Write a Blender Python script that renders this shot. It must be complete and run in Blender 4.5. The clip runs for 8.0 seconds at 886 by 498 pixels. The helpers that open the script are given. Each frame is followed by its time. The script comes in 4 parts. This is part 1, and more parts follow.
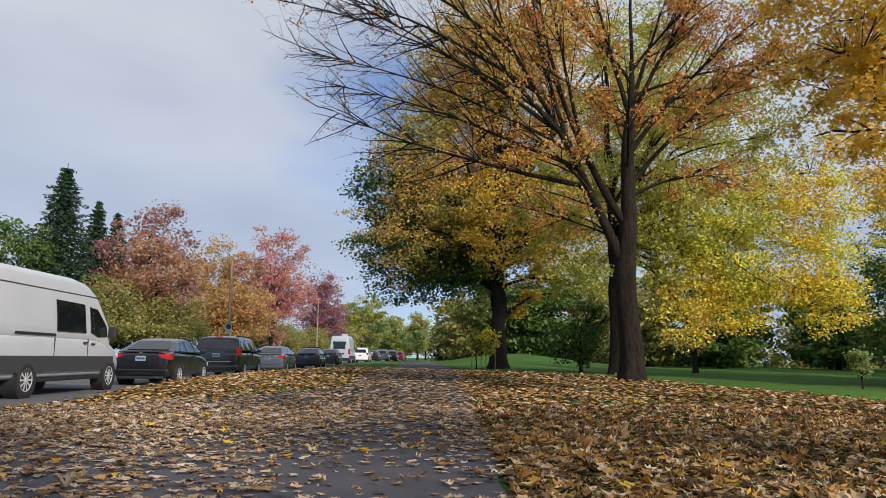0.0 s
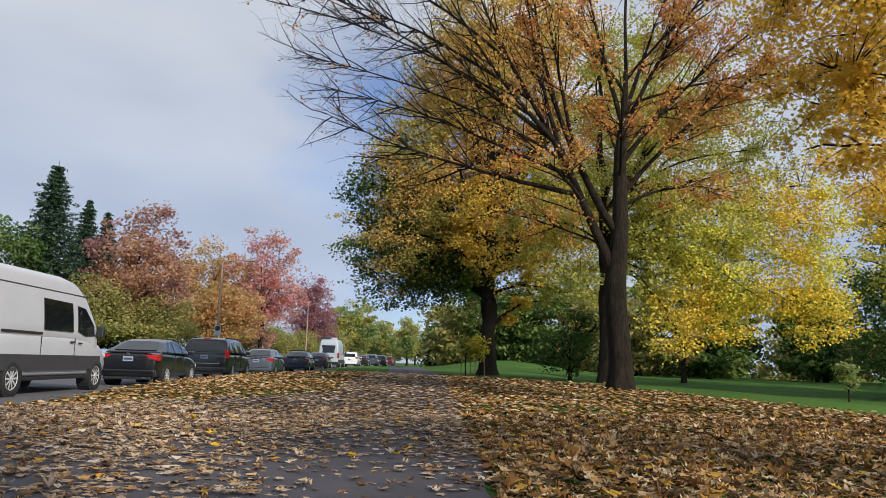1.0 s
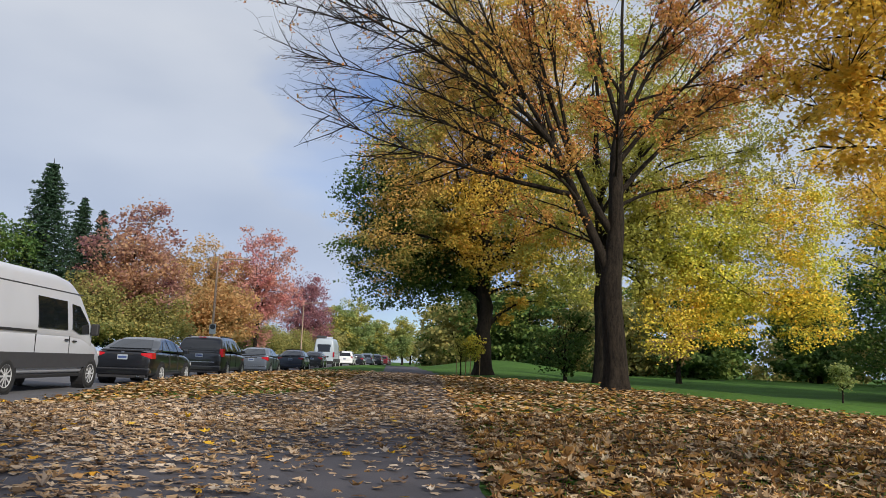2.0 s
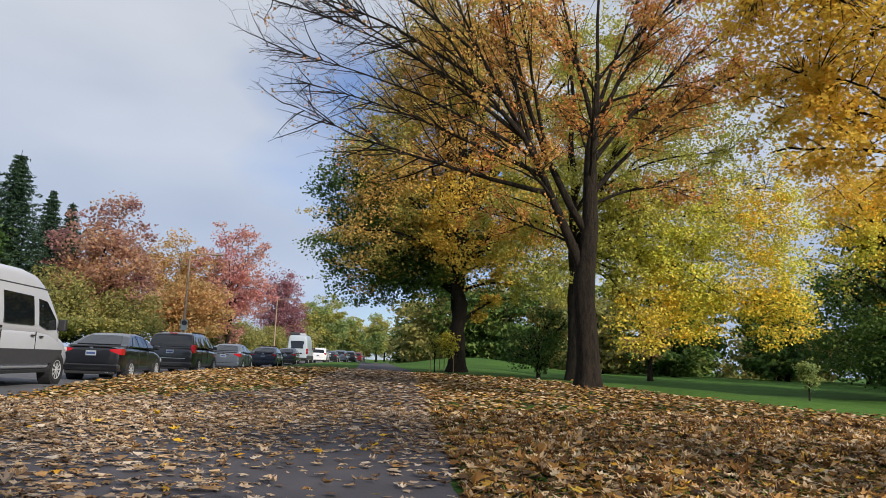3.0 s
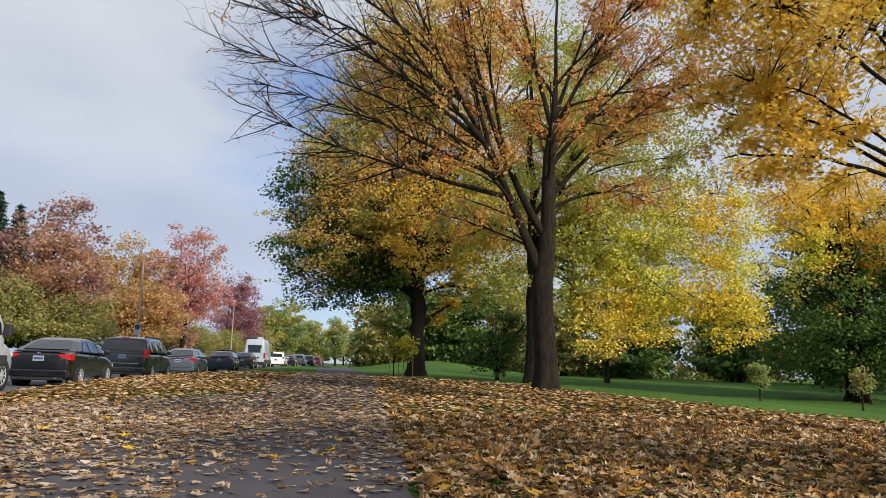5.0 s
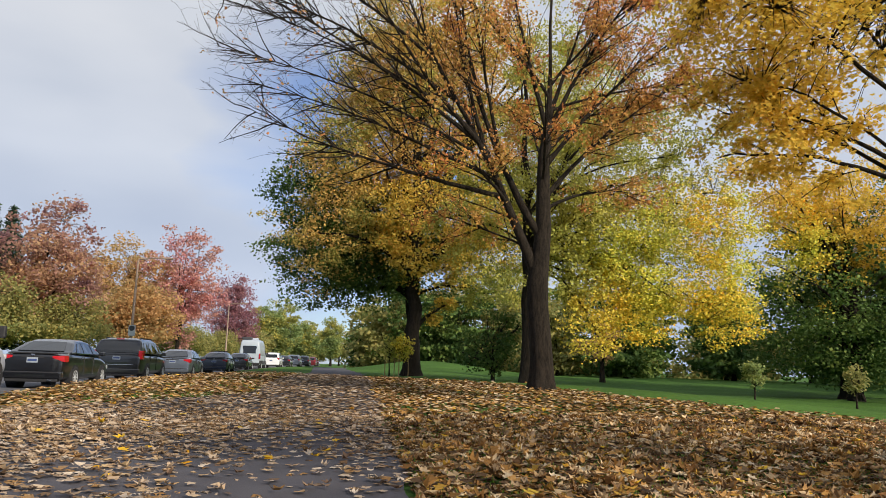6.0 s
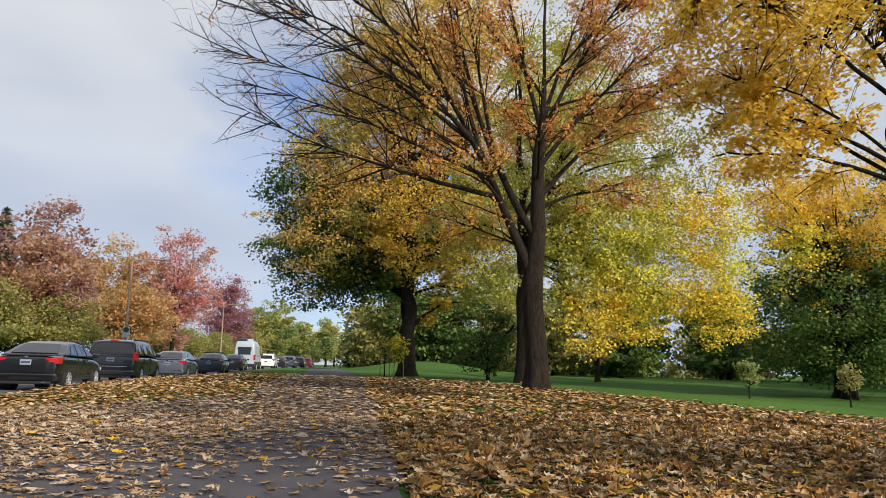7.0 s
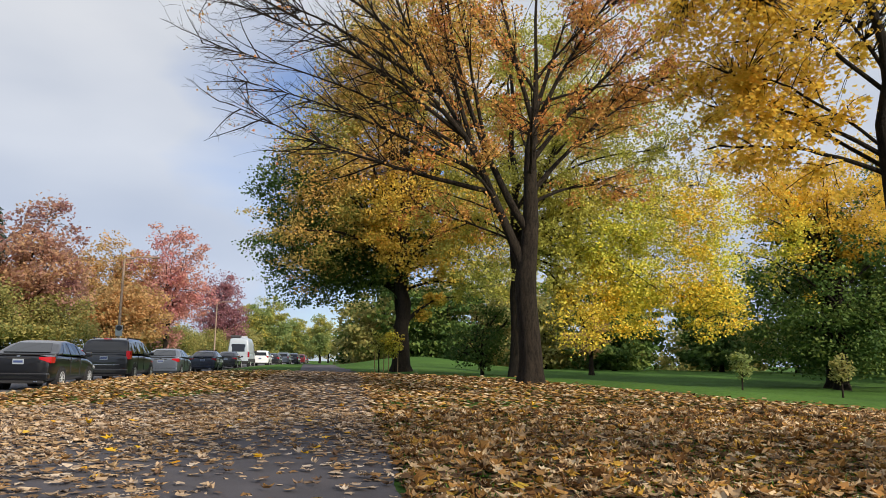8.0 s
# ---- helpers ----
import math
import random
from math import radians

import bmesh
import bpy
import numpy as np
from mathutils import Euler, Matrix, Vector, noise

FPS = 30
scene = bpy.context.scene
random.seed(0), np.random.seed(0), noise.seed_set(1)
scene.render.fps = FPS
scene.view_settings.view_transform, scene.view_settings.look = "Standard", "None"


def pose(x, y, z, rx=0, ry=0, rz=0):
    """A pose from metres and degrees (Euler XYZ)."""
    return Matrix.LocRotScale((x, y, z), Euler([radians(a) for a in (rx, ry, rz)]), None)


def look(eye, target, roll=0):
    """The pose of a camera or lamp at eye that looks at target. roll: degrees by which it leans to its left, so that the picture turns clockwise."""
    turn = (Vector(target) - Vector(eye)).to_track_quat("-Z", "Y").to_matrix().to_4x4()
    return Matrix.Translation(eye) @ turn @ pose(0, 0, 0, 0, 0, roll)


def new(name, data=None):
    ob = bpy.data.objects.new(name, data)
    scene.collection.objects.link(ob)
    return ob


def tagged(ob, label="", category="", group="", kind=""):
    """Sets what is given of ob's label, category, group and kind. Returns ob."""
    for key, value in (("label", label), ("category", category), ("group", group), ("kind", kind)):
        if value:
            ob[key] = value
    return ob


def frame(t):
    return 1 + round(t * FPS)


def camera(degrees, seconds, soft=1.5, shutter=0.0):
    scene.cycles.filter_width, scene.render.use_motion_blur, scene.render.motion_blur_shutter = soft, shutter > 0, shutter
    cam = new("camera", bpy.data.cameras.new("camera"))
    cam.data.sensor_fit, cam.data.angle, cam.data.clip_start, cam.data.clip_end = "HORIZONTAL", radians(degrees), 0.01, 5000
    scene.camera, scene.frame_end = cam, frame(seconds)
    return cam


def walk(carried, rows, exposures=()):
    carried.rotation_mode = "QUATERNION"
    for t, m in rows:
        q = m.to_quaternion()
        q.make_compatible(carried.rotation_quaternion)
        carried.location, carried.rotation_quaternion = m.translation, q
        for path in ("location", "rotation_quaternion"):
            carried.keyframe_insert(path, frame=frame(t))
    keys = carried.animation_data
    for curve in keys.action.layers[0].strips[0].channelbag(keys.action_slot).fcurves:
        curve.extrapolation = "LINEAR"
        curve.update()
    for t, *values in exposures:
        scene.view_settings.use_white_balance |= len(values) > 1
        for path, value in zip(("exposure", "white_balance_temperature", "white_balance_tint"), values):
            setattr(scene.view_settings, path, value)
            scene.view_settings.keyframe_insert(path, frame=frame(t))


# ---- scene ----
def carried_pose(x, y, z, yaw, pitch, lean):
    return pose(x, y, z, 90 + pitch, 0, yaw) @ pose(0, 0, 0, 0, 0, lean)


cam = camera(62.7, 8.0, soft=0.75)
walk(cam, [
    (0.0, carried_pose(-0.026, -0.031, 1.002, -2.22, 8.55, 0.79)),
    (0.5, carried_pose(-0.027, -0.024, 1.001, -2.58, 8.93, 1.32)),
    (1.0, carried_pose(-0.024, -0.028, 1.000, -2.89, 9.01, 1.79)),
    (2.5, carried_pose(-0.019, -0.026, 0.999, -3.67, 8.93, 2.32)),
    (3.0, carried_pose(-0.009, -0.007, 0.999, -5.21, 8.84, 2.21)),
    (3.5, carried_pose(-0.000, 0.000, 1.000, -6.47, 8.85, 2.10)),
    (4.0, carried_pose(0.008, 0.004, 0.999, -7.28, 9.02, 2.00)),
    (4.5, carried_pose(0.014, 0.006, 1.000, -7.96, 9.16, 1.93)),
    (6.0, carried_pose(0.015, 0.011, 1.000, -8.78, 9.22, 1.61)),
    (6.5, carried_pose(0.019, 0.012, 1.000, -8.93, 9.25, 1.45)),
    (7.0, carried_pose(0.022, 0.017, 0.999, -9.18, 9.26, 1.36)),
    (7.5, carried_pose(0.021, 0.015, 1.000, -9.51, 9.17, 1.15)),
    (8.0, carried_pose(0.024, 0.015, 1.000, -9.72, 8.88, 0.75)),
], exposures=[(0.0, -0.02, 6400, 11), (2.5, 0.02, 6450, 11), (5.0, 0.11, 6650, 11), (8.0, 0.18, 6800, 11)])

# ---- light ----
SUN_AZ, SUN_EL = 142.0, 27.0   # degrees from +y towards +x, height


def make_world():
    w = bpy.data.worlds.new("world")
    scene.world = w
    w.use_nodes = True
    nt = w.node_tree
    nt.nodes.clear()
    out = nt.nodes.new("ShaderNodeOutputWorld")
    bg = nt.nodes.new("ShaderNodeBackground")
    sky = nt.nodes.new("ShaderNodeTexSky")
    sky.sky_type = "NISHITA"
    sky.sun_disc = False
    sky.sun_elevation = radians(SUN_EL)
    sky.sun_rotation = radians(SUN_AZ)
    sky.dust_density = 0.4
    sky.ozone_density = 2.0
    co = nt.nodes.new("ShaderNodeTexCoord")
    mp = nt.nodes.new("ShaderNodeMapping")
    mp.inputs["Scale"].default_value = (1.0, 1.0, 2.6)
    mp.inputs["Location"].default_value = (1.7, 0.6, 0.4)
    n1 = nt.nodes.new("ShaderNodeTexNoise")
    n1.inputs["Scale"].default_value = 1.6
    n1.inputs["Detail"].default_value = 7
    n1.inputs["Roughness"].default_value = 0.42
    n2 = nt.nodes.new("ShaderNodeTexNoise")
    n2.inputs["Scale"].default_value = 2.6
    n2.inputs["Detail"].default_value = 5
    n2.inputs["Roughness"].default_value = 0.4
    cover = nt.nodes.new("ShaderNodeValToRGB")
    cover.color_ramp.elements[0].position, cover.color_ramp.elements[1].position = 0.34, 0.48
    cover.color_ramp.elements[0].color = (0.2, 0.2, 0.2, 1)
    tone = nt.nodes.new("ShaderNodeValToRGB")
    e = tone.color_ramp.elements
    e[0].position, e[0].color = 0.34, (6.5, 7.2, 8.4, 1)
    e[1].position, e[1].color = 0.66, (8.5, 9.0, 9.8, 1)
    mix = nt.nodes.new("ShaderNodeMix")
    mix.data_type = "RGBA"
    L = nt.links.new
    # cloud seen low down is bluer, as overcast is
    sep = nt.nodes.new("ShaderNodeSeparateXYZ")
    low = nt.nodes.new("ShaderNodeValToRGB")
    low.color_ramp.elements[0].position, low.color_ramp.elements[0].color = 0.04, (0.74, 0.84, 1.0, 1)
    low.color_ramp.elements[1].position, low.color_ramp.elements[1].color = 0.40, (1, 1, 1, 1)
    tint = nt.nodes.new("ShaderNodeMix")
    tint.data_type, tint.blend_type = "RGBA", "MULTIPLY"
    tint.inputs["Factor"].default_value = 1.0
    L(co.outputs["Generated"], sep.inputs[0])
    L(sep.outputs["Z"], low.inputs[0])
    L(tone.outputs[0], tint.inputs["A"])
    L(low.outputs[0], tint.inputs["B"])
    L(co.outputs["Generated"], mp.inputs["Vector"])
    L(mp.outputs[0], n1.inputs["Vector"])
    L(mp.outputs[0], n2.inputs["Vector"])
    L(n1.outputs[0], cover.inputs[0])
    L(n2.outputs[0], tone.inputs[0])
    L(cover.outputs[0], mix.inputs["Factor"])
    gap = nt.nodes.new("ShaderNodeMix")
    gap.data_type, gap.blend_type = "RGBA", "MULTIPLY"
    gap.inputs["Factor"].default_value = 1.0
    gap.inputs["B"].default_value = (1.15, 1.35, 1.75, 1)
    L(sky.outputs[0], gap.inputs["A"])
    L(gap.outputs["Result"], mix.inputs["A"])
    L(tint.outputs["Result"], mix.inputs["B"])
    L(mix.outputs["Result"], bg.inputs["Color"])
    bg.inputs["Strength"].default_value = 0.078
    L(bg.outputs[0], out.inputs["Surface"])


make_world()
sun_data = bpy.data.lights.new("sun", "SUN")
sun_data.energy, sun_data.angle, sun_data.color = 5.0, radians(2), (1.0, 0.92, 0.80)
sun = new("sun", sun_data)
az, el = radians(SUN_AZ), radians(SUN_EL)
sun_dir = Vector((math.sin(az) * math.cos(el), math.cos(az) * math.cos(el), math.sin(el)))
sun.matrix_world = look(sun_dir * 60, (0, 0, 0))


# ---- materials ----
def srgb(h):
    v = [int(h[i:i + 2], 16) / 255 for i in (0, 2, 4)]
    return tuple(c / 12.92 if c <= 0.04045 else ((c + 0.055) / 1.055) ** 2.4 for c in v) + (1,)


def mat(name, a, b=None, rough=0.7, metal=0.0, scale=8.0, fine=60.0, bump=0.2, coat=0.0, spec=0.5, dist=0.02, stretch=(1, 1, 1)):
    """Two tones mixed by coarse and fine noise, with fine relief."""
    m = bpy.data.materials.new(name)
    m.use_nodes = True
    nt = m.node_tree
    p = nt.nodes["Principled BSDF"]
    L = nt.links.new
    b = b or tuple(c * 0.8 for c in a[:3]) + (1,)
    co = nt.nodes.new("ShaderNodeTexCoord")
    mp = nt.nodes.new("ShaderNodeMapping")
    mp.inputs["Scale"].default_value = stretch
    n1 = nt.nodes.new("ShaderNodeTexNoise")
    n1.inputs["Scale"].default_value, n1.inputs["Detail"].default_value = scale, 5
    n2 = nt.nodes.new("ShaderNodeTexNoise")
    n2.inputs["Scale"].default_value, n2.inputs["Detail"].default_value = fine, 4
    add = nt.nodes.new("ShaderNodeMath")
    add.operation = "MULTIPLY_ADD"
    add.inputs[1].default_value, add.inputs[2].default_value = 0.5, 0
    mul = nt.nodes.new("ShaderNodeMath")
    mul.operation = "MULTIPLY"
    mul.inputs[1].default_value = 0.5
    ramp = nt.nodes.new("ShaderNodeValToRGB")
    ramp.color_ramp.elements[0].position, ramp.color_ramp.elements[1].position = 0.36, 0.64
    ramp.color_ramp.elements[0].color, ramp.color_ramp.elements[1].color = a, b
    L(co.outputs["Object"], mp.inputs[0])
    L(mp.outputs[0], n1.inputs["Vector"])
    L(mp.outputs[0], n2.inputs["Vector"])
    L(n2.outputs[0], mul.inputs[0])
    L(n1.outputs[0], add.inputs[0])
    L(mul.outputs[0], add.inputs[2])
    L(add.outputs[0], ramp.inputs[0])
    L(ramp.outputs[0], p.inputs["Base Color"])
    p.inputs["Roughness"].default_value = rough
    p.inputs["Metallic"].default_value = metal
    p.inputs["Coat Weight"].default_value = coat
    p.inputs["Specular IOR Level"].default_value = spec
    if bump:
        bp = nt.nodes.new("ShaderNodeBump")
        bp.inputs["Strength"].default_value, bp.inputs["Distance"].default_value = bump, dist
        L(add.outputs[0], bp.inputs["Height"])
        L(bp.outputs[0], p.inputs["Normal"])
    return m


def leaf_mat(name, colours, second=None, clump=0.35, through_light=0.55, rough=0.65):
    """Leaves: each one takes its own tone; whole boughs drift towards a second palette."""
    m = bpy.data.materials.new(name)
    m.use_nodes = True
    nt = m.node_tree
    L = nt.links.new
    p = nt.nodes["Principled BSDF"]
    out = nt.nodes["Material Output"]
    geo = nt.nodes.new("ShaderNodeNewGeometry")

    def ramp(cols):
        r = nt.nodes.new("ShaderNodeValToRGB")
        r.color_ramp.interpolation = "LINEAR"
        while len(r.color_ramp.elements) < len(cols):
            r.color_ramp.elements.new(0.5)
        for i, c in enumerate(cols):
            r.color_ramp.elements[i].position = i / max(1, len(cols) - 1)
            r.color_ramp.elements[i].color = srgb(c)
        L(geo.outputs["Random Per Island"], r.inputs[0])
        return r

    col = ramp(colours).outputs[0]
    if second:
        other = ramp(second).outputs[0]
        co = nt.nodes.new("ShaderNodeTexCoord")
        n = nt.nodes.new("ShaderNodeTexNoise")
        n.inputs["Scale"].default_value, n.inputs["Detail"].default_value = clump, 3
        cr = nt.nodes.new("ShaderNodeValToRGB")
        cr.color_ramp.elements[0].position, cr.color_ramp.elements[1].position = 0.42, 0.60
        mx = nt.nodes.new("ShaderNodeMix")
        mx.data_type = "RGBA"
        L(co.outputs["Object"], n.inputs["Vector"])
        L(n.outputs[0], cr.inputs[0])
        L(cr.outputs[0], mx.inputs["Factor"])
        L(col, mx.inputs["A"])
        L(other, mx.inputs["B"])
        col = mx.outputs["Result"]
    L(col, p.inputs["Base Color"])
    p.inputs["Roughness"].default_value = rough
    p.inputs["Specular IOR Level"].default_value = 0.15
    if through_light:
        tr = nt.nodes.new("ShaderNodeBsdfTranslucent")
        L(col, tr.inputs["Color"])
        ms = nt.nodes.new("ShaderNodeMixShader")
        ms.inputs[0].default_value = through_light
        L(p.outputs[0], ms.inputs[1])
        L(tr.outputs[0], ms.inputs[2])
        L(ms.outputs[0], out.inputs["Surface"])
    return m


BARK = mat("bark", srgb("3d352c"), srgb("15110e"), 0.95, scale=6, fine=30, bump=1.0, dist=0.12, spec=0.2, stretch=(3, 3, 0.7))
BARK_DARK = mat("dark_bark", srgb("302a23"), srgb("12100d"), 0.95, scale=6, fine=30, bump=1.0, dist=0.12, spec=0.2, stretch=(3, 3, 0.7))
ASPHALT = mat("path_asphalt", srgb("4e4b50"), srgb("3c3a3f"), 0.85, scale=1.3, fine=140, bump=0.35, dist=0.01)
ROAD = mat("road_asphalt", srgb("5f5f63"), srgb("4c4c50"), 0.85, scale=0.8, fine=90, bump=0.3, dist=0.01)
CONCRETE = mat("kerb_concrete", srgb("97948d"), srgb("7c7972"), 0.85, scale=2, fine=60)
GRASS = mat("grass", srgb("4e7030"), srgb("344f20"), 0.95, spec=0.1, scale=0.22, fine=7, bump=1.0, dist=0.08)
BLADES = leaf_mat("grass_blades", ["3f6a22", "57852f", "6c8c3a", "4a7428"], through_light=0.2)
PAINT_DARK = mat("charcoal_paint", srgb("0f1014"), srgb("131418"), 0.3, 0.0, scale=2, bump=0, coat=1.0)
PAINT_VAN = mat("white_paint", srgb("b9bcc4"), srgb("b2b5bd"), 0.35, scale=1.5, bump=0, coat=0.6)
PAINT_MINI = mat("graphite_paint", srgb("151516"), srgb("19191a"), 0.3, 0.0, scale=2, bump=0, coat=1.0)
PAINT_SILVER = mat("silver_paint", srgb("727a85"), srgb("68707b"), 0.3, 0.5, scale=2, bump=0, coat=0.7)
PAINT_NAVY = mat("navy_paint", srgb("252a38"), srgb("2c3140"), 0.3, 0.35, scale=2, bump=0, coat=0.7)
PAINT_CAMPER = mat("pale_grey_paint", srgb("a3adb6"), srgb("9ba5ae"), 0.35, scale=2, bump=0, coat=0.4)
PAINT_RED = mat("maroon_paint", srgb("6c2124"), srgb("5f1c20"), 0.3, 0.3, scale=2, bump=0, coat=0.7)
PAINT_WHITE = mat("pearl_paint", srgb("dcdddf"), srgb("d2d4d6"), 0.32, scale=2, bump=0, coat=0.6)
BLACK_TRIM = mat("black_plastic", srgb("1d1d1f"), srgb("27272a"), 0.6, scale=6, fine=90, bump=0.1)
GREY_TRIM = mat("grey_plastic", srgb("3b3b3f"), srgb("343438"), 0.6, scale=6, fine=90, bump=0.1)
GLASS_DARK = mat("tinted_glass", srgb("14171a"), srgb("191c20"), 0.05, scale=1, bump=0, spec=0.6, coat=0.3)
RUBBER = mat("tyre_rubber", srgb("1b1b1c"), srgb("242425"), 0.85, scale=10, fine=80)
ALLOY = mat("alloy", srgb("c9cbce"), srgb("b2b4b8"), 0.35, 0.25, scale=6, bump=0)
CHROME = mat("chrome", srgb("c4c6c9"), srgb("b4b6ba"), 0.15, 1.0, scale=4, bump=0)
STEEL = mat("lamp_steel", srgb("a58f7d"), srgb("8d7a6b"), 0.55, 0.3, scale=3, fine=30)
PLATE = mat("plate_white", srgb("8f98a3"), srgb("868f9a"), 0.5, scale=8, bump=0)
PLATE_INK = mat("plate_blue", srgb("3a4b78"), srgb("33436c"), 0.5, scale=8, bump=0)
SIGN = mat("sign_face", srgb("b9bdc0"), srgb("a9adb1"), 0.5, scale=5, bump=0)
STAKE = mat("stake_wood", srgb("a58c62"), srgb("8a7450"), 0.85, scale=5, fine=40)


def lit_mat(name, c, glow):
    m = mat(name, srgb(c), srgb(c), 0.2, scale=3, bump=0, coat=0.5)
    p = m.node_tree.nodes["Principled BSDF"]
    p.inputs["Emission Color"].default_value = srgb(c)
    p.inputs["Emission Strength"].default_value = glow
    return m


TAIL = lit_mat("tail_lens", "9c141e", 0.0)
TAIL_ON = lit_mat("tail_lens_lit", "a8121c", 0.12)
HEAD = mat("head_lens", srgb("d5d9dc"), srgb("c5c9cc"), 0.1, scale=3, bump=0, coat=0.7)


# ---- mesh helpers ----
def mesh_ob(name, verts, faces, material, parent=None, label="", smooth=False):
    me = bpy.data.meshes.new(name)
    me.from_pydata(np.asarray(verts, float).tolist(), [], faces if isinstance(faces, list) else faces.tolist())
    me.materials.append(material)
    if smooth:
        me.polygons.foreach_set("use_smooth", [True] * len(me.polygons))
    me.update()
    ob = new(name, me)
    if parent:
        ob.parent = parent
    if label:
        ob["label"] = label
    return ob


def part(name, bm, material, parent=None, label="", smooth=False):
    me = bpy.data.meshes.new(name)
    bmesh.ops.recalc_face_normals(bm, faces=bm.faces)
    bm.to_mesh(me)
    bm.free()
    me.materials.append(material)
    if smooth:
        me.polygons.foreach_set("use_smooth", [True] * len(me.polygons))
    ob = new(name, me)
    if parent:
        ob.parent = parent
    if label:
        ob["label"] = label
    return ob


def box(bm, c, s, bevel=0.0, rot=None):
    m = Matrix.Translation(c) @ (rot or Matrix()) @ Matrix.Diagonal((*s, 1))
    r = bmesh.ops.create_cube(bm, size=1, matrix=m)
    if bevel:
        ed = {e for v in r["verts"] for e in v.link_edges}
        bmesh.ops.bevel(bm, geom=list(ed), offset=bevel, segments=2, affect="EDGES", profile=0.6)
    return bm


def tube(points, radii, k=6):
    """Rings along a line."""
    pts = np.asarray(points, float)
    n = len(pts)
    tan = np.gradient(pts, axis=0)
    tan /= np.linalg.norm(tan, axis=1)[:, None] + 1e-9
    up = np.where(np.abs(tan[:, 2:3]) > 0.9, np.array([[1.0, 0, 0]]), np.array([[0, 0, 1.0]]))
    a = np.cross(tan, up)
    a /= np.linalg.norm(a, axis=1)[:, None] + 1e-9
    b = np.cross(tan, a)
    ang = np.arange(k) / k * 2 * np.pi
    r = np.asarray(radii, float)[:, None, None]
    v = pts[:, None] + r * (np.cos(ang)[None, :, None] * a[:, None] + np.sin(ang)[None, :, None] * b[:, None])
    i = (np.arange(n - 1)[:, None] * k + np.arange(k)[None])
    j = np.arange(n - 1)[:, None] * k + (np.arange(k)[None] + 1) % k
    return v.reshape(-1, 3), np.stack([i, j, j + k, i + k], -1).reshape(-1, 4)


def join(pieces):
    vs, fs, o = [], [], 0
    for v, f in pieces:
        vs.append(v)
        fs.append(f + o)
        o += len(v)
    return np.concatenate(vs), np.concatenate(fs)


# a five-lobed leaf in its own plane, stalk at the origin
half_leaf = [(0.0, 0.0), (0.42, 0.03), (0.29, 0.21), (0.56, 0.44), (0.19, 0.52), (0.0, 1.0)]
LOBED = np.array([(x, y - 0.45, 0) for x, y in half_leaf] + [(-x, y - 0.45, 0) for x, y in half_leaf[-2:0:-1]])
PLAIN = np.array([(0, -0.5, 0), (0.42, 0.05, 0.06), (0, 0.55, 0), (-0.42, 0.05, 0.06)])


def leaves(rng, pos, size, shape, flat=0.0, curl=0.15):
    """One face a leaf at each place, turned at random; flat pulls them level."""
    n = len(pos)
    nor = rng.normal(size=(n, 3))
    nor /= np.linalg.norm(nor, axis=1)[:, None]
    nor[:, 2] = np.abs(nor[:, 2])
    nor = nor * (1 - flat) + np.array([0, 0, 1.0]) * flat
    nor /= np.linalg.norm(nor, axis=1)[:, None]
    a = rng.normal(size=(n, 3))
    a -= nor * (a * nor).sum(1)[:, None]
    a /= np.linalg.norm(a, axis=1)[:, None]
    b = np.cross(nor, a)
    s = size * rng.uniform(0.65, 1.3, n)
    t = shape.copy()
    bend = (t[:, 0] ** 2 + t[:, 1] ** 2)
    cz = rng.normal(0, curl, n)[:, None] * bend[None] * 2
    v = pos[:, None] + s[:, None, None] * (t[None, :, 0:1] * a[:, None] + t[None, :, 1:2] * b[:, None] + (t[None, :, 2:3] + cz[..., None]) * nor[:, None])
    k = len(t)
    return v.reshape(-1, 3), np.arange(n * k).reshape(n, k)


# ---- lie of the land ----
def step(a, b, v):
    t = np.clip((np.asarray(v, float) - a) / (b - a), 0, 1)
    return t * t * (3 - 2 * t)


def bend(y):
    return 5.0 * step(45, 150, y)


ROAD_R, ROAD_L = -6.7, -14.2   # edges of the carriageway


def road_z(y):
    return 0.05 + 0.35 * step(30, 95, y)


def path_mid(y):
    y = np.asarray(y, float)
    return -0.75 + 0.036 * y - 0.05 * np.maximum(0, y - 40)


def land(x, y):
    x, y = np.asarray(x, float), np.asarray(y, float)
    z = 0.50 * step(6, 25, y) - 0.06 * step(35, 90, y) + 0.14 * step(2, 10, x) * step(25, 45, y)
    n = (x - 6.9) * 0.89 + (y - 20.9) * 0.46
    z = z - 0.72 * step(0.5, 15, n) * step(6, 15, x) * (1 - 0.75 * step(38, 62, y))
    z = z + 1.0 * np.exp(-((x - 10) / 6.5) ** 2 - ((y - 70) / 13) ** 2)
    z = z + 0.012 * (np.sin(x * 1.3 + y * 0.7) + np.sin(y * 1.9 - x * 0.6))
    xr = x - bend(y)
    verge = road_z(y) + 0.13 + 0.12 * step(15, 22, y) * (1 - step(30, 60, y))
    apron = 1 - step(13.5, 16.5, y)
    verge = verge * (1 - apron) + (road_z(y) + 0.005) * apron
    k = step(-6.6, -3.2, xr)
    z = z * k + verge * (1 - k)
    on_road = (xr < ROAD_R - 0.05) & (xr > ROAD_L + 0.05)
    z = np.where(on_road, road_z(y) - 0.06, z)
    left = road_z(y) + 0.13 + 0.5 * step(-16, -30, xr)
    return np.where(xr <= ROAD_L + 0.05, left, z)


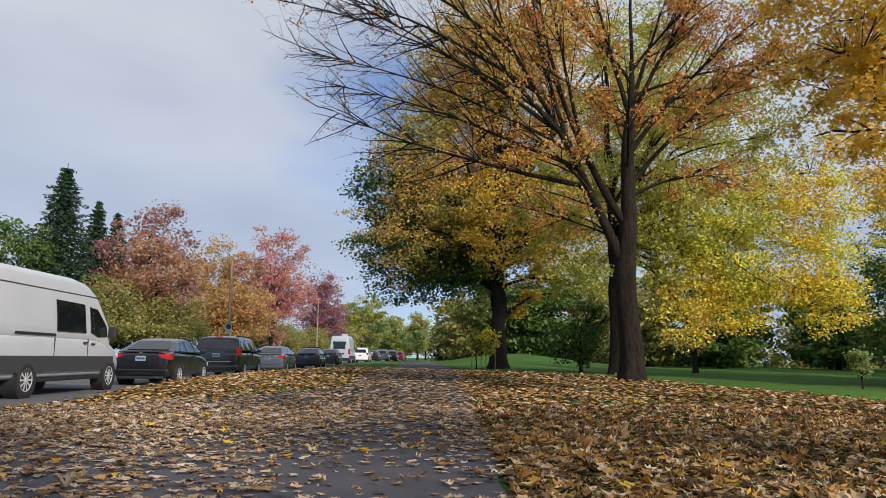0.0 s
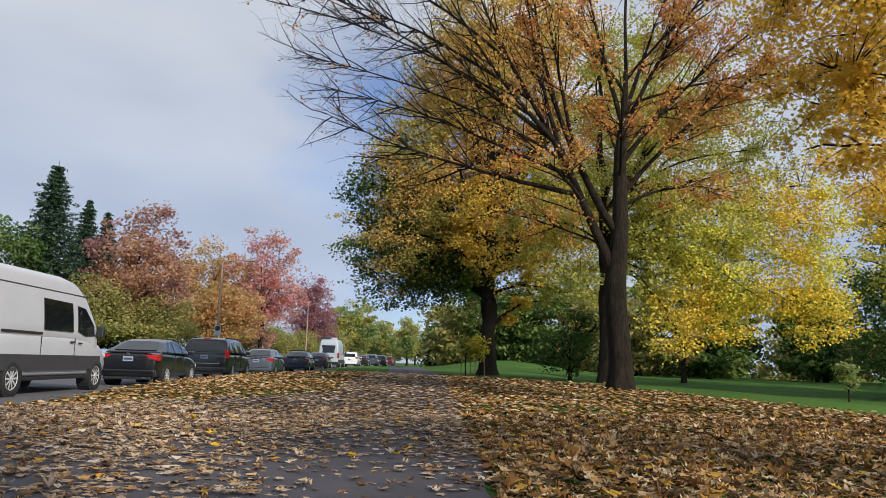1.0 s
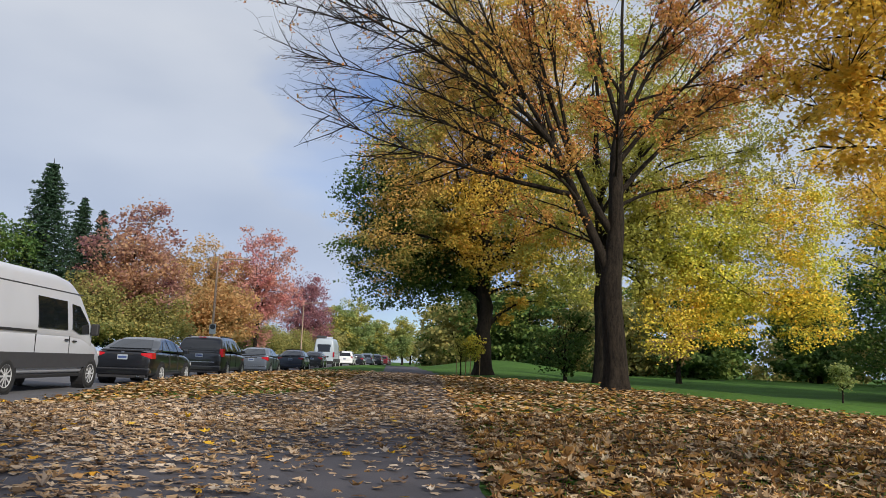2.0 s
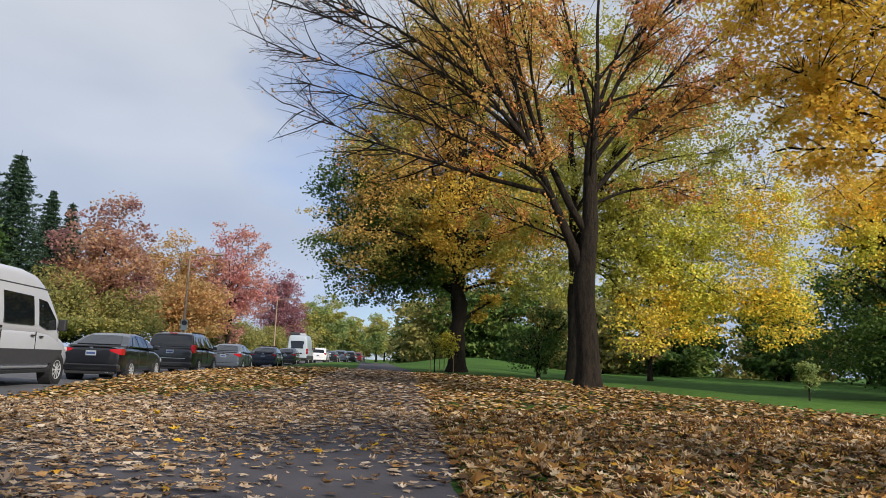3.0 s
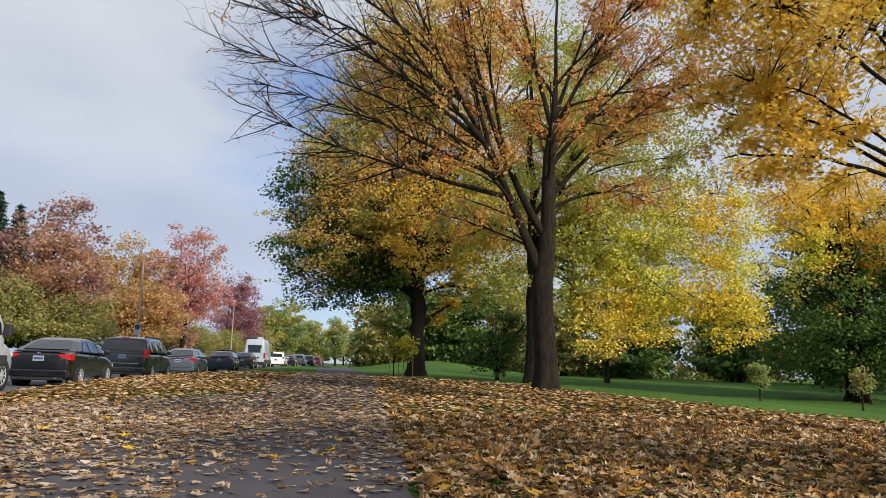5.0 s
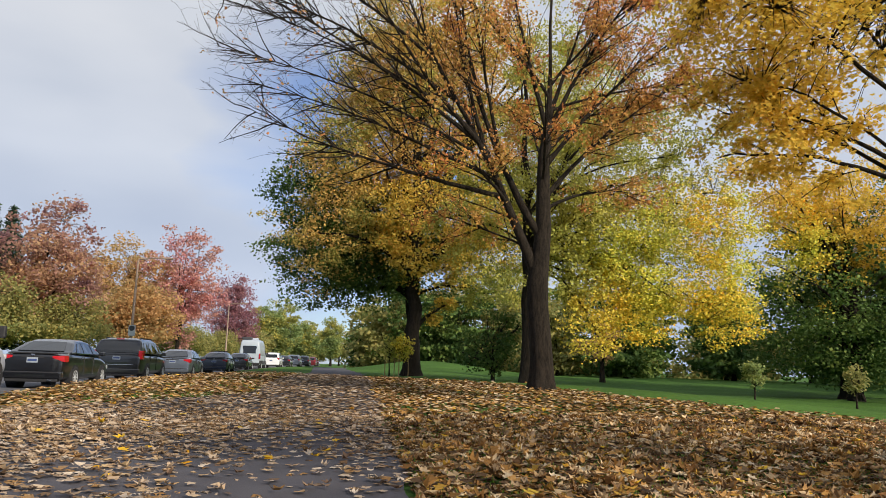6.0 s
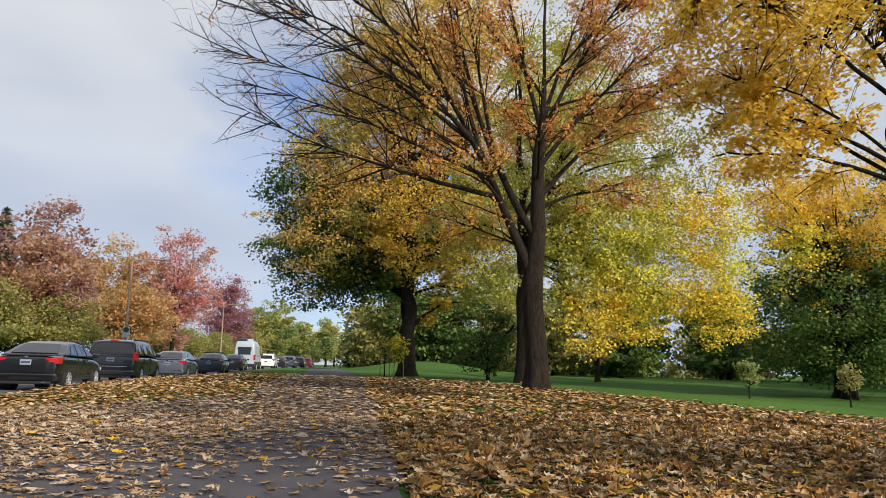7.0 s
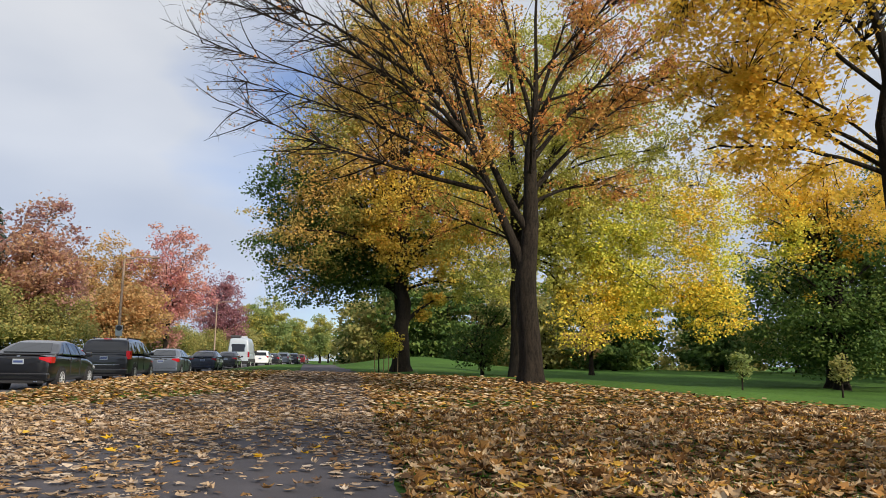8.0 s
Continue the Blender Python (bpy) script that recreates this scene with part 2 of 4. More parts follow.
def grid_mesh(xs, ys, zf):
    X, Y = np.meshgrid(xs, ys)
    v = np.stack([X, Y, zf(X, Y)], -1).reshape(-1, 3)
    w = len(xs)
    i = (np.arange(len(ys) - 1)[:, None] * w + np.arange(w - 1)[None]).reshape(-1)
    return v, np.stack([i, i + 1, i + 1 + w, i + w], -1)


def strip(y0, y1, left, right, zf, dy=1.0, cols=8):
    ys = np.arange(y0, y1 + dy, dy)
    u = np.linspace(0, 1, cols)
    X = left(ys)[:, None] * (1 - u) + right(ys)[:, None] * u
    Y = np.repeat(ys[:, None], cols, 1)
    v = np.stack([X, Y, zf(X, Y)], -1).reshape(-1, 3)
    i = (np.arange(len(ys) - 1)[:, None] * cols + np.arange(cols - 1)[None]).reshape(-1)
    return v, np.stack([i, i + 1, i + 1 + cols, i + cols], -1)


xs = np.concatenate([[-2500, -900, -350, -150, -90], np.arange(-60, -16, 3), np.arange(-16, 16, 0.4), np.arange(16, 60, 2), [75, 110, 200, 500, 1200, 2500]])
ys = np.concatenate([[-2500, -800, -200, -60, -25], np.arange(-12, 40, 0.5), np.arange(40, 110, 1.5), np.arange(110, 240, 8), [300, 450, 800, 1500, 3000]])
v, f = grid_mesh(xs, ys, land)
ground = tagged(mesh_ob("ground", v, f, GRASS, smooth=True), "mown green park lawn, rising gently and dipping beside trees", "lawn", kind="structure")

# the asphalt path and the apron that joins it to the road
path_v = strip(-12, 112, lambda y: path_mid(y) - 1.45 - 5.0 * (1 - step(11.5, 17, y)) * step(-6, 0, y), lambda y: path_mid(y) + 1.35 + 0.12 * np.sin(y * 0.9) + 0.05 * np.sin(y * 2.7),
               lambda x, y: land(x, y) + 0.014, dy=0.25, cols=14)
tagged(mesh_ob("path", *path_v, ASPHALT, smooth=True), "dark grey asphalt footpath half hidden under fallen leaves", "path", kind="structure")
road_v = strip(-60, 320, lambda y: bend(y) + ROAD_L, lambda y: bend(y) + ROAD_R, lambda x, y: road_z(y) + 0.03 * (1 - ((x - bend(y) + 10.45) / 3.8) ** 2), dy=2.0, cols=10)
tagged(mesh_ob("road", *road_v, ROAD, smooth=True), "worn grey asphalt street curving beside the park", "road", kind="structure")


def kerb(x0, y0, y1):
    ys_ = np.arange(y0, y1, 1.5)
    sec = np.array([(0, -0.1), (0.02, 0.125), (0.15, 0.135), (0.16, -0.1)])
    v = np.array([[(bend(y) + x0 + s * (1 if x0 > -10 else -1), y, road_z(y) + z) for s, z in sec] for y in ys_])
    i = (np.arange(len(ys_) - 1)[:, None] * 4 + np.arange(3)[None]).reshape(-1)
    return tagged(mesh_ob("kerb", v.reshape(-1, 3), np.stack([i, i + 1, i + 5, i + 4], -1), CONCRETE), "low grey concrete kerb along the street", "kerb", kind="structure")


kerb(ROAD_R, 16.5, 200)
kerb(ROAD_L, -40, 260)


# ---- trees ----
def bezier(p0, p1, p2, n):
    t = np.linspace(0, 1, n)[:, None]
    return (1 - t) ** 2 * p0 + 2 * t * (1 - t) * p1 + t * t * p2


def tree(name, at, label, category, seed, trunk_h, trunk_r, lobes, limbs, leaf_n, leaf_size, leaf_material, bark=BARK,
         shape=PLAIN, branches=9, twigs=5, droop=0.25, lean=(0, 0), flat=0.2, spread=0.28, extra_limbs=(), group="", top=None, bare=None, twig_r=0.008,
         fill=0.7, per_spray=60, spray=0.40, floor=1.2, rise=0.14, layered=0.22):
    """A tapered trunk with limbs that reach into the lobes of the crown (x, y, z, rx, ry, rz, share), branches, twigs and leaves on them."""
    rng = np.random.default_rng(seed)
    gz = float(land(at[0], at[1]))
    root = new(name)
    root.location = (at[0], at[1], gz)
    tagged(root, label, category, group)
    lobes = np.array(lobes, float)
    top = top or max(l[2] + l[5] * 0.6 for l in lobes)
    share = lobes[:, 6] / lobes[:, 6].sum()
    lobe_mat = lobes[:, 7].astype(int) if lobes.shape[1] > 7 else np.zeros(len(lobes), int)
    # trunk and leader
    zz = np.concatenate([[-0.35, 0.0, 0.12, 0.35, 0.8], np.linspace(1.5, trunk_h, 5), np.linspace(trunk_h, top, 8)[1:]])
    wob = rng.normal(0, 0.05, (len(zz), 2)) * np.clip(zz / 3, 0, 2)[:, None]
    line = np.stack([lean[0] * zz / top + wob[:, 0], lean[1] * zz / top + wob[:, 1], zz], -1)
    rad = trunk_r * np.interp(zz, [-0.4, 0, 0.35, 1.0, trunk_h, top], [1.75, 1.5, 1.18, 1.02, 0.82, 0.06])
    tv, tf = tube(line, rad, 16)
    ang = np.tile(np.arange(16) / 16 * 2 * np.pi, len(zz))
    flare = 1 + 0.10 * np.sin(ang * 5 + seed) * np.repeat(np.clip(1.2 - zz, 0, 1.2), 16)
    mid = np.repeat(line, 16, 0)
    tv = mid + (tv - mid) * flare[:, None]
    mesh_ob("trunk", tv, tf, bark, root, smooth=True)

    def leader(z):
        return np.array([np.interp(z, zz, line[:, i]) for i in range(3)])

    boughs, tips, nodes, owner = [], [], [], []
    todo = []
    for _ in range(limbs):
        l = lobes[rng.choice(len(lobes), p=share)]
        d = rng.normal(size=3)
        d /= np.linalg.norm(d)
        goal = l[:3] + d * l[3:6] * rng.uniform(0.4, 0.92)
        z0 = trunk_h * 0.95 + max(0.0, goal[2] - trunk_h) * rng.uniform(0.0, 0.62)
        todo.append((min(z0, top * 0.9), goal, None))
    for z0, gx, gy, g_z, r0 in extra_limbs:
        todo.append((z0, np.array((gx, gy, g_z), float), r0))
    for z0, goal, r0 in todo:
        wood = []
        s = leader(z0)
        dv = goal - s
        L = np.linalg.norm(dv)
        ctrl = s + dv * 0.45 + np.array([0, 0, rise * L])
        n = 12
        pl = bezier(s, ctrl, goal, n) + np.cumsum(rng.normal(0, 0.016 * L, (n, 3)), 0) * np.linspace(0, 1, n)[:, None]
        pl[0] = s
        r0 = r0 or float(np.clip(trunk_r * 0.085 * L ** 0.75, 0.02, trunk_r * 0.42))
        wood.append(tube(pl, 0.016 + (r0 - 0.016) * np.linspace(1, 0, n) ** 1.15, 7))
        nodes.append(pl[2:])
        owner += [len(boughs)] * (n - 2)
        for _b in range(branches):
            t = rng.uniform(0.22, 1.0)
            p = np.array([np.interp(t * (n - 1), np.arange(n), pl[:, i]) for i in range(3)])
            k = int(min(n - 2, t * (n - 1)))
            tan = pl[k + 1] - pl[k]
            tan /= np.linalg.norm(tan) + 1e-9
            side = rng.normal(size=3)
            side -= tan * (side @ tan) * 0.5
            side /= np.linalg.norm(side)
            bl = L * spread * rng.uniform(0.5, 1.25) * (1.15 - 0.5 * t)
            bd = tan * 0.75 + side * 0.8
            bd /= np.linalg.norm(bd)
            e = p + bd * bl + np.array([0, 0, -droop * bl])
            bp = bezier(p, p + bd * bl * 0.5 + np.array([0, 0, 0.08 * bl]), e, 5) + np.cumsum(rng.normal(0, 0.03 * bl, (5, 3)), 0) * np.linspace(0, 1, 5)[:, None]
            wood.append(tube(bp, np.linspace(max(0.010, r0 * 0.3 * (1.1 - t)), twig_r, 5), 5))
            nodes.append(bp[1:])
            owner += [len(boughs)] * 4
            for _t in range(twigs):
                u = rng.uniform(0.2, 1.0)
                q = np.array([np.interp(u * 4, np.arange(5), bp[:, i]) for i in range(3)])
                td = bd * 0.6 + rng.normal(0, 0.6, 3) + np.array([0, 0, -droop * 0.8])
                td /= np.linalg.norm(td) + 1e-9
                tl = bl * rng.uniform(0.25, 0.6)
                tp = np.stack([q, q + td * tl * 0.5 + rng.normal(0, 0.06 * tl, 3), q + td * tl + np.array([0, 0, -0.15 * droop * tl])])
                wood.append(tube(tp, [twig_r, twig_r * 0.8, twig_r * 0.5], 3))
                tips.append(tp)
        boughs.append(wood)
    tips = np.array(tips)
    nodes = np.concatenate(nodes)
    owner = np.array(owner)
    pos, tint = [], []
    palette = list(leaf_material) if isinstance(leaf_material, (list, tuple)) else [leaf_material]
    n_fill = int(leaf_n * fill)
    if n_fill:
        # sprays of leaves through the crown, each on a twig from the nearest branch
        count = max(8, n_fill // per_spray)
        which = rng.choice(len(lobes), count, p=share)
        d = rng.normal(size=(count, 3))
        d /= np.linalg.norm(d, axis=1)[:, None]
        edge = 0.92 + 0.13 * np.sin(d[:, 0] * 5 + seed) * np.sin(d[:, 1] * 4 + which) + 0.12 * np.sin(d[:, 2] * 7 + d[:, 0] * 3 + seed)
        c = lobes[which, :3] + d * lobes[which, 3:6] * (edge * rng.uniform(0, 1, count) ** 0.30)[:, None]
        c[:, 2] = np.maximum(c[:, 2], floor + rng.uniform(0, 0.6, count))
        for q in c:
            i = int(np.argmin(((nodes - q - np.array([0, 0, 0.15])) ** 2).sum(1)))
            m = (nodes[i] + q) / 2 + np.array([0, 0, 0.12 * np.linalg.norm(nodes[i] - q)])
            boughs[owner[i]].append(tube(np.stack([nodes[i], m, q]), [twig_r * 1.3, twig_r, twig_r * 0.5], 3))
        size = spray * rng.uniform(0.6, 1.5, count)
        pick = rng.integers(0, count, n_fill)
        puff = rng.normal(size=(n_fill, 3))
        puff *= (rng.uniform(0, 1, n_fill) ** 0.45 / (np.linalg.norm(puff, axis=1) + 1e-9))[:, None] * 2.0
        tint.append(lobe_mat[which[pick]])
        pos.append(c[pick] + puff * size[pick][:, None] * np.array([1.25, 1.25, layered + droop * 0.7]) - np.array([0, 0, 0.5 * droop * spray]))
    for wood in boughs:
        mesh_ob("limb", *join(wood), bark, root, smooth=True)
    n_tip = leaf_n - n_fill
    if n_tip:
        if bare is not None:
            w = bare(tips[:, 1])
            pick = rng.choice(len(tips), n_tip, p=w / w.sum())
        else:
            pick = rng.integers(0, len(tips), n_tip)
        u = rng.uniform(0, 1, n_tip)[:, None]
        tp = tips[pick]
        at_tip = np.where(u < 0.5, tp[:, 0] * (1 - 2 * u) + tp[:, 1] * 2 * u, tp[:, 1] * (2 - 2 * u) + tp[:, 2] * (2 * u - 1))
        pos.append(at_tip + rng.normal(0, leaf_size * 1.1, (n_tip, 3)) + np.array([0, 0, -0.3 * leaf_size]))
        gap = (((at_tip[:, None] - lobes[None, :, :3]) / lobes[None, :, 3:6]) ** 2).sum(2)
        tint.append(lobe_mat[gap.argmin(1)])
    if pos:
        pos, tint = np.concatenate(pos), np.concatenate(tint)
        pos[:, 2] = np.maximum(pos[:, 2], min(0.25, floor))
        for i, m in enumerate(palette):
            if (tint == i).any():
                mesh_ob("crown", *leaves(rng, pos[tint == i], leaf_size, shape, flat), m, root)
    return root


L_ORANGE = leaf_mat("orange_leaves", ["c67342", "da9251", "d2a056", "ad6746"], ["daaa5e", "ca9d53", "af9a58", "d58e55"], through_light=0.3)
L_YELLOWGREEN = leaf_mat("yellow_green_leaves", ["b8c455", "d6d460", "eedb58", "a2b44e", "f8e25e"], ["fdda4d", "f2c144", "dfca54", "c6c556", "fbb43f"], clump=0.3, through_light=0.3)
L_LIMEGREEN = leaf_mat("lime_green_leaves", ["abb05a", "c0bd5e", "929e50", "d2c864"], ["c6bc5e", "b5b058", "dac660", "9ca454"], clump=0.35, through_light=0.3)
L_FRINGE = leaf_mat("orange_yellow_leaves", ["ecd65c", "e0d25a", "e9c04e", "d3c858"], through_light=0.3)
L_AMBER = leaf_mat("amber_yellow_leaves", ["f0cc5c", "e6b850", "d9c25a", "f7da6a"], ["e3c052", "c9bc58", "efb454", "b5b456"], clump=0.3, through_light=0.3)
L_GOLD = leaf_mat("golden_leaves", ["edc955", "f6d860", "dcb64c", "eace66"], ["e0be54", "d2bb58", "f0ce5c", "e2b250"])
L_MIXED = leaf_mat("amber_green_leaves", ["d8b364", "e2b866", "c8a65c", "d9a05e"], ["a8a558", "939c52", "c9ae5e", "b6a356"], clump=0.25, through_light=0.3)
L_DARK = leaf_mat("dark_green_leaves", ["3b5730", "4a6836", "5c753c", "344b2b"], ["687f3e", "808c46", "506935", "5d733a"], clump=0.4, through_light=0.3)
L_RED = leaf_mat("red_leaves", ["c78586", "d29394", "d9a694", "b1757e"], ["dab294", "d2a18c", "bd8881", "d9b397"], clump=0.22)
L_RUST = leaf_mat("rust_leaves", ["c8a27c", "cfaa80", "b89078", "a87c76"], ["a0747a", "906a74", "b08680", "bb967f"], clump=0.2)
L_OCHRE = leaf_mat("ochre_leaves", ["cfac76", "d2a270", "bfa06e", "d8af7c"], ["b8a070", "ada06e", "c8aa76", "cf9f70"], clump=0.3)
L_OLIVE = leaf_mat("olive_leaves", ["9a9a60", "b2aa6a", "848d58", "c2b270"], ["aea668", "c3b16b", "7f8c59", "979e5f"], clump=0.3)
L_LIME = leaf_mat("lime_leaves", ["8a9f66", "9aab6c", "7b9060", "aab274"], ["c6b965", "d2bd60", "aeb068", "9ca86a"], clump=0.25)
L_NEEDLE = leaf_mat("spruce_needles", ["324836", "3c543f", "283c2e", "465b44"], through_light=0.1)
L_PLUM = leaf_mat("plum_leaves", ["906571", "a4747c", "ae7f88", "b98b84"])

# the large sparse maple beside the path
def sparse_maple(at, seed):
    """A maple whose trunk divides low into steep stems; long limbs reach out over the path and are almost bare there."""
    rng = np.random.default_rng(seed)
    root = new("maple_tree")
    root.location = (at[0], at[1], float(land(*at)))
    tagged(root, "tall maple with dark furrowed trunk and sparse orange leaves, half bare", "tree")
    tips = []

    def along(line, t):
        k = np.arange(len(line))
        return np.array([np.interp(t * (len(line) - 1), k, line[:, i]) for i in range(3)])

    def grow(s, az, e0, e1, length, n=14, wobble=0.02):
        """A line that leaves at elevation e0 and ends at e1."""
        e = np.radians(np.linspace(e0, e1, n - 1))
        a = radians(az) + np.cumsum(rng.normal(0, 0.06, n - 1))
        d = np.stack([np.cos(a) * np.cos(e), np.sin(a) * np.cos(e), np.sin(e)], -1) * length / (n - 1)
        d += rng.normal(0, wobble * length / 3, d.shape) / n ** 0.5
        return np.concatenate([[s], s + np.cumsum(d, 0)])

    def ramify(line, r, share):
        """Branches and twigs on one limb, all in its mesh."""
        length = np.linalg.norm(np.diff(line, axis=0), axis=1).sum()
        wood = []
        for _ in range(int(0.72 * share * length)):
            t = rng.uniform(0.16, 1.0) ** 0.85
            p = along(line, t)
            tan = along(line, min(1, t + 0.08)) - along(line, max(0, t - 0.08))
            az = math.degrees(math.atan2(tan[1], tan[0])) + rng.choice((-1, 1)) * rng.uniform(18, 75)
            el = math.degrees(math.asin(tan[2] / np.linalg.norm(tan)))
            e0 = el * 0.6 + rng.uniform(-30, 30)
            bl = length * rng.uniform(0.12, 0.34) * (1.2 - 0.65 * t) + 0.35
            bl = min(bl, 2.9)
            b = grow(p, az, e0, e0 + rng.uniform(-14, 16), bl, 7, 0.07)
            rb = min(r * 0.38, 0.007 + 0.0085 * bl)
            wood.append(tube(b, np.linspace(rb, 0.005, 7), 5))
            for _t in range(int(2 + 2.6 * bl)):
                q = along(b, rng.uniform(0.15, 1.0))
                l2 = rng.uniform(0.2, 0.62) * min(1.6, 0.5 + bl * 0.5)
                tw = grow(q, az + rng.normal(0, 42), e0 + rng.normal(0, 22), e0 + rng.normal(6, 18), l2, 5, 0.12)
                wood.append(tube(tw, np.linspace(0.0055, 0.003, 5), 3))
                tips.append(tw[[1, 3, 4]])
                if rng.uniform() < 0.55:
                    sp = grow(tw[2], az + rng.normal(0, 60), e0 + rng.normal(6, 30), e0 + rng.normal(10, 20), l2 * 0.5, 4, 0.1)
                    wood.append(tube(sp, np.linspace(0.005, 0.003, 4), 3))
                    tips.append(sp[[0, 1, 3]])
        return wood

    def limb(s, az, e0, e1, length, r, share=5.0, keep=0.008):
        line = grow(np.asarray(s, float), az, e0, e1, length)
        wood = [tube(line, keep + (r - keep) * np.linspace(1, 0, len(line)) ** 1.25, 9)] + ramify(line, r, share)
        mesh_ob("limb", *join(wood), BARK, root, smooth=True)
        return line

    zz = np.array([-0.35, 0, 0.12, 0.35, 0.8, 1.6, 2.4, 3.1, 3.8, 4.6, 5.6, 6.8, 8.0, 9.5, 11.0, 12.6, 14.2, 15.5])
    lead = np.stack([np.interp(zz, [0, 3, 6, 8, 15], [0, -0.12, 0.05, 0.1, 0.5]) + 0.05 * np.sin(zz * 1.7) + 0.16 * np.sin(zz * 0.9) * np.clip(zz / 8 - 0.8, 0, 1), 0.05 * np.sin(zz * 1.3), zz], -1)
    rad = np.interp(zz, [-0.4, 0, 0.3, 0.9, 3.2, 4.0, 7.2, 8.8, 15.5], [0.56, 0.44, 0.36, 0.315, 0.295, 0.245, 0.16, 0.06, 0.01])
    tv, tf = tube(lead, rad, 20)
    ang = np.tile(np.arange(20) / 20 * 2 * np.pi, len(zz))
    mid = np.repeat(lead, 20, 0)
    z_ = np.repeat(zz, 20)
    ridges = 1 + 0.11 * np.sin(ang * 5 + 1) * np.clip(1.1 - z_, 0, 1.2) + 0.025 * np.sin(ang * 9 + z_ * 2.0)
    mesh_ob("trunk", mid + (tv - mid) * ridges[:, None], tf, BARK, root, smooth=True)

    def up(z):
        return np.array([np.interp(z, zz, lead[:, i]) for i in range(3)])

    # the two stems that part from the trunk
    west = limb(up(3.1), 186, 68, 57, 8.8, 0.165, 2.4)
    limb(along(west, 0.42), 170, 72, 84, 5.8, 0.085, 4.0)
    limb(along(west, 0.5), 196, 40, 58, 6.4, 0.08, 4.6)
    limb(along(west, 0.62), 215, 50, 62, 5.4, 0.065, 4.6)
    inner = limb(up(4.3), 172, 58, 88, 8.6, 0.13, 3.0)
    limb(along(inner, 0.45), 120, 60, 78, 5.0, 0.06, 4.2)
    limb(along(inner, 0.3), 235, 64, 76, 6.0, 0.07, 4.2)
    # long limbs out over the path
    limb(along(west, 0.30), 184, 6, 22, 7.6, 0.08, 6.2)
    limb(along(west, 0.36), 176, 26, 14, 7.6, 0.07, 6.2)
    limb(along(west, 0.50), 188, 32, 18, 8.2, 0.07, 6.2)
    limb(along(west, 0.42), 181, 30, 10, 8.4, 0.055, 4.4)
    limb(along(west, 0.54), 178, 36, 14, 8.6, 0.052, 4.4)
    limb(along(west, 0.66), 180, 36, 12, 8.0, 0.065, 6.0)
    limb(along(west, 0.80), 186, 40, 18, 7.6, 0.055, 6.0)
    limb(up(3.9), 178, 24, 8, 3.8, 0.045, 6.0)
    limb(along(west, 0.28), 226, 22, 14, 4.6, 0.05, 5.6)
    # limbs on the sunny side
    limb(up(5.2), 2, 30, -6, 3.6, 0.06, 6.5)
    limb(up(5.5), 8, 52, 30, 6.4, 0.085, 6.2)
    limb(up(6.4), -14, 56, 34, 6.8, 0.08, 6.2)
    limb(up(6.9), 24, 46, 12, 5.6, 0.065, 6.2)
    limb(up(7.5), -8, 66, 48, 6.8, 0.08, 6.0)
    limb(up(7.7), 30, 70, 62, 6.2, 0.08, 5.5)
    limb(up(7.6), 172, 74, 82, 6.4, 0.085, 5.0)
    limb(up(8.2), 0, 24, 4, 5.4, 0.05, 6.2)
    limb(up(9.0), -30, 50, 30, 4.8, 0.05, 6.0)
    limb(up(8.6), 200, 48, 36, 5.2, 0.055, 5.6)
    limb(up(6.0), 262, 34, 20, 4.2, 0.055, 5.6)
    limb(up(6.6), 80, 40, 24, 4.6, 0.055, 5.2)

    ends = np.array(tips)
    w = 0.03 + 1.0 * step(-5.6, -0.6, ends[:, 1, 0])
    tuft = rng.choice(len(ends), 4200, p=w / w.sum())
    pick = rng.choice(tuft, 27000)
    u = rng.uniform(0, 1, 27000)[:, None]
    a = ends[pick]
    q = np.where(u < 0.5, a[:, 0] * (1 - 2 * u) + a[:, 1] * 2 * u, a[:, 1] * (2 - 2 * u) + a[:, 2] * (2 * u - 1))
    mesh_ob("crown", *leaves(rng, q + rng.normal(0, 0.09, q.shape) - np.array([0, 0, 0.04]), 0.078, LOBED, 0.1), L_ORANGE, root)


sparse_maple((6.03, 20.1), 5)

# weeping yellow-green maple just behind it
tree("silver_maple", (7.2, 26.0), "broad maple with drooping yellow-green leaves and dark trunk", "tree", 11, 4.5, 0.2,
     [(3.0, 0, 8.4, 4.6, 4.0, 4.4, 4.2, 0), (5.0, -1.0, 4.9, 3.2, 2.4, 3.0, 2.6, 1), (7.2, -1.0, 5.0, 1.5, 1.6, 3.2, 1.5, 1), (1.0, 0, 12.0, 5.0, 4, 4.0, 1.6, 0), (-1.5, 0, 6.0, 2.6, 3, 3.0, 0.8, 0),
      (2.0, -1.5, 2.2, 1.0, 1.0, 1.7, 0.40, 2), (1.7, -1.0, 5.4, 1.8, 1.6, 3.0, 1.2, 0), (3.2, -1.2, 4.2, 2.2, 1.6, 2.6, 1.3, 1), (4.4, -1.0, 2.8, 1.6, 1.2, 1.5, 0.7, 1), (7.0, -1.5, 2.7, 1.2, 1.2, 1.6, 0.6, 1), (6.4, 0, 10.6, 4.0, 4, 3.6, 1.4, 0)],
     36, 96000, 0.096, [L_LIMEGREEN, L_YELLOWGREEN, L_FRINGE], bark=BARK_DARK, branches=8, twigs=4, droop=0.5, spread=0.24, spray=0.27, floor=0.7, per_spray=70, rise=0.3,
     extra_limbs=[(3.0, 4.6, -0.6, 8.6, 0.11), (3.6, 2.4, 0.4, 10.5, 0.12)])

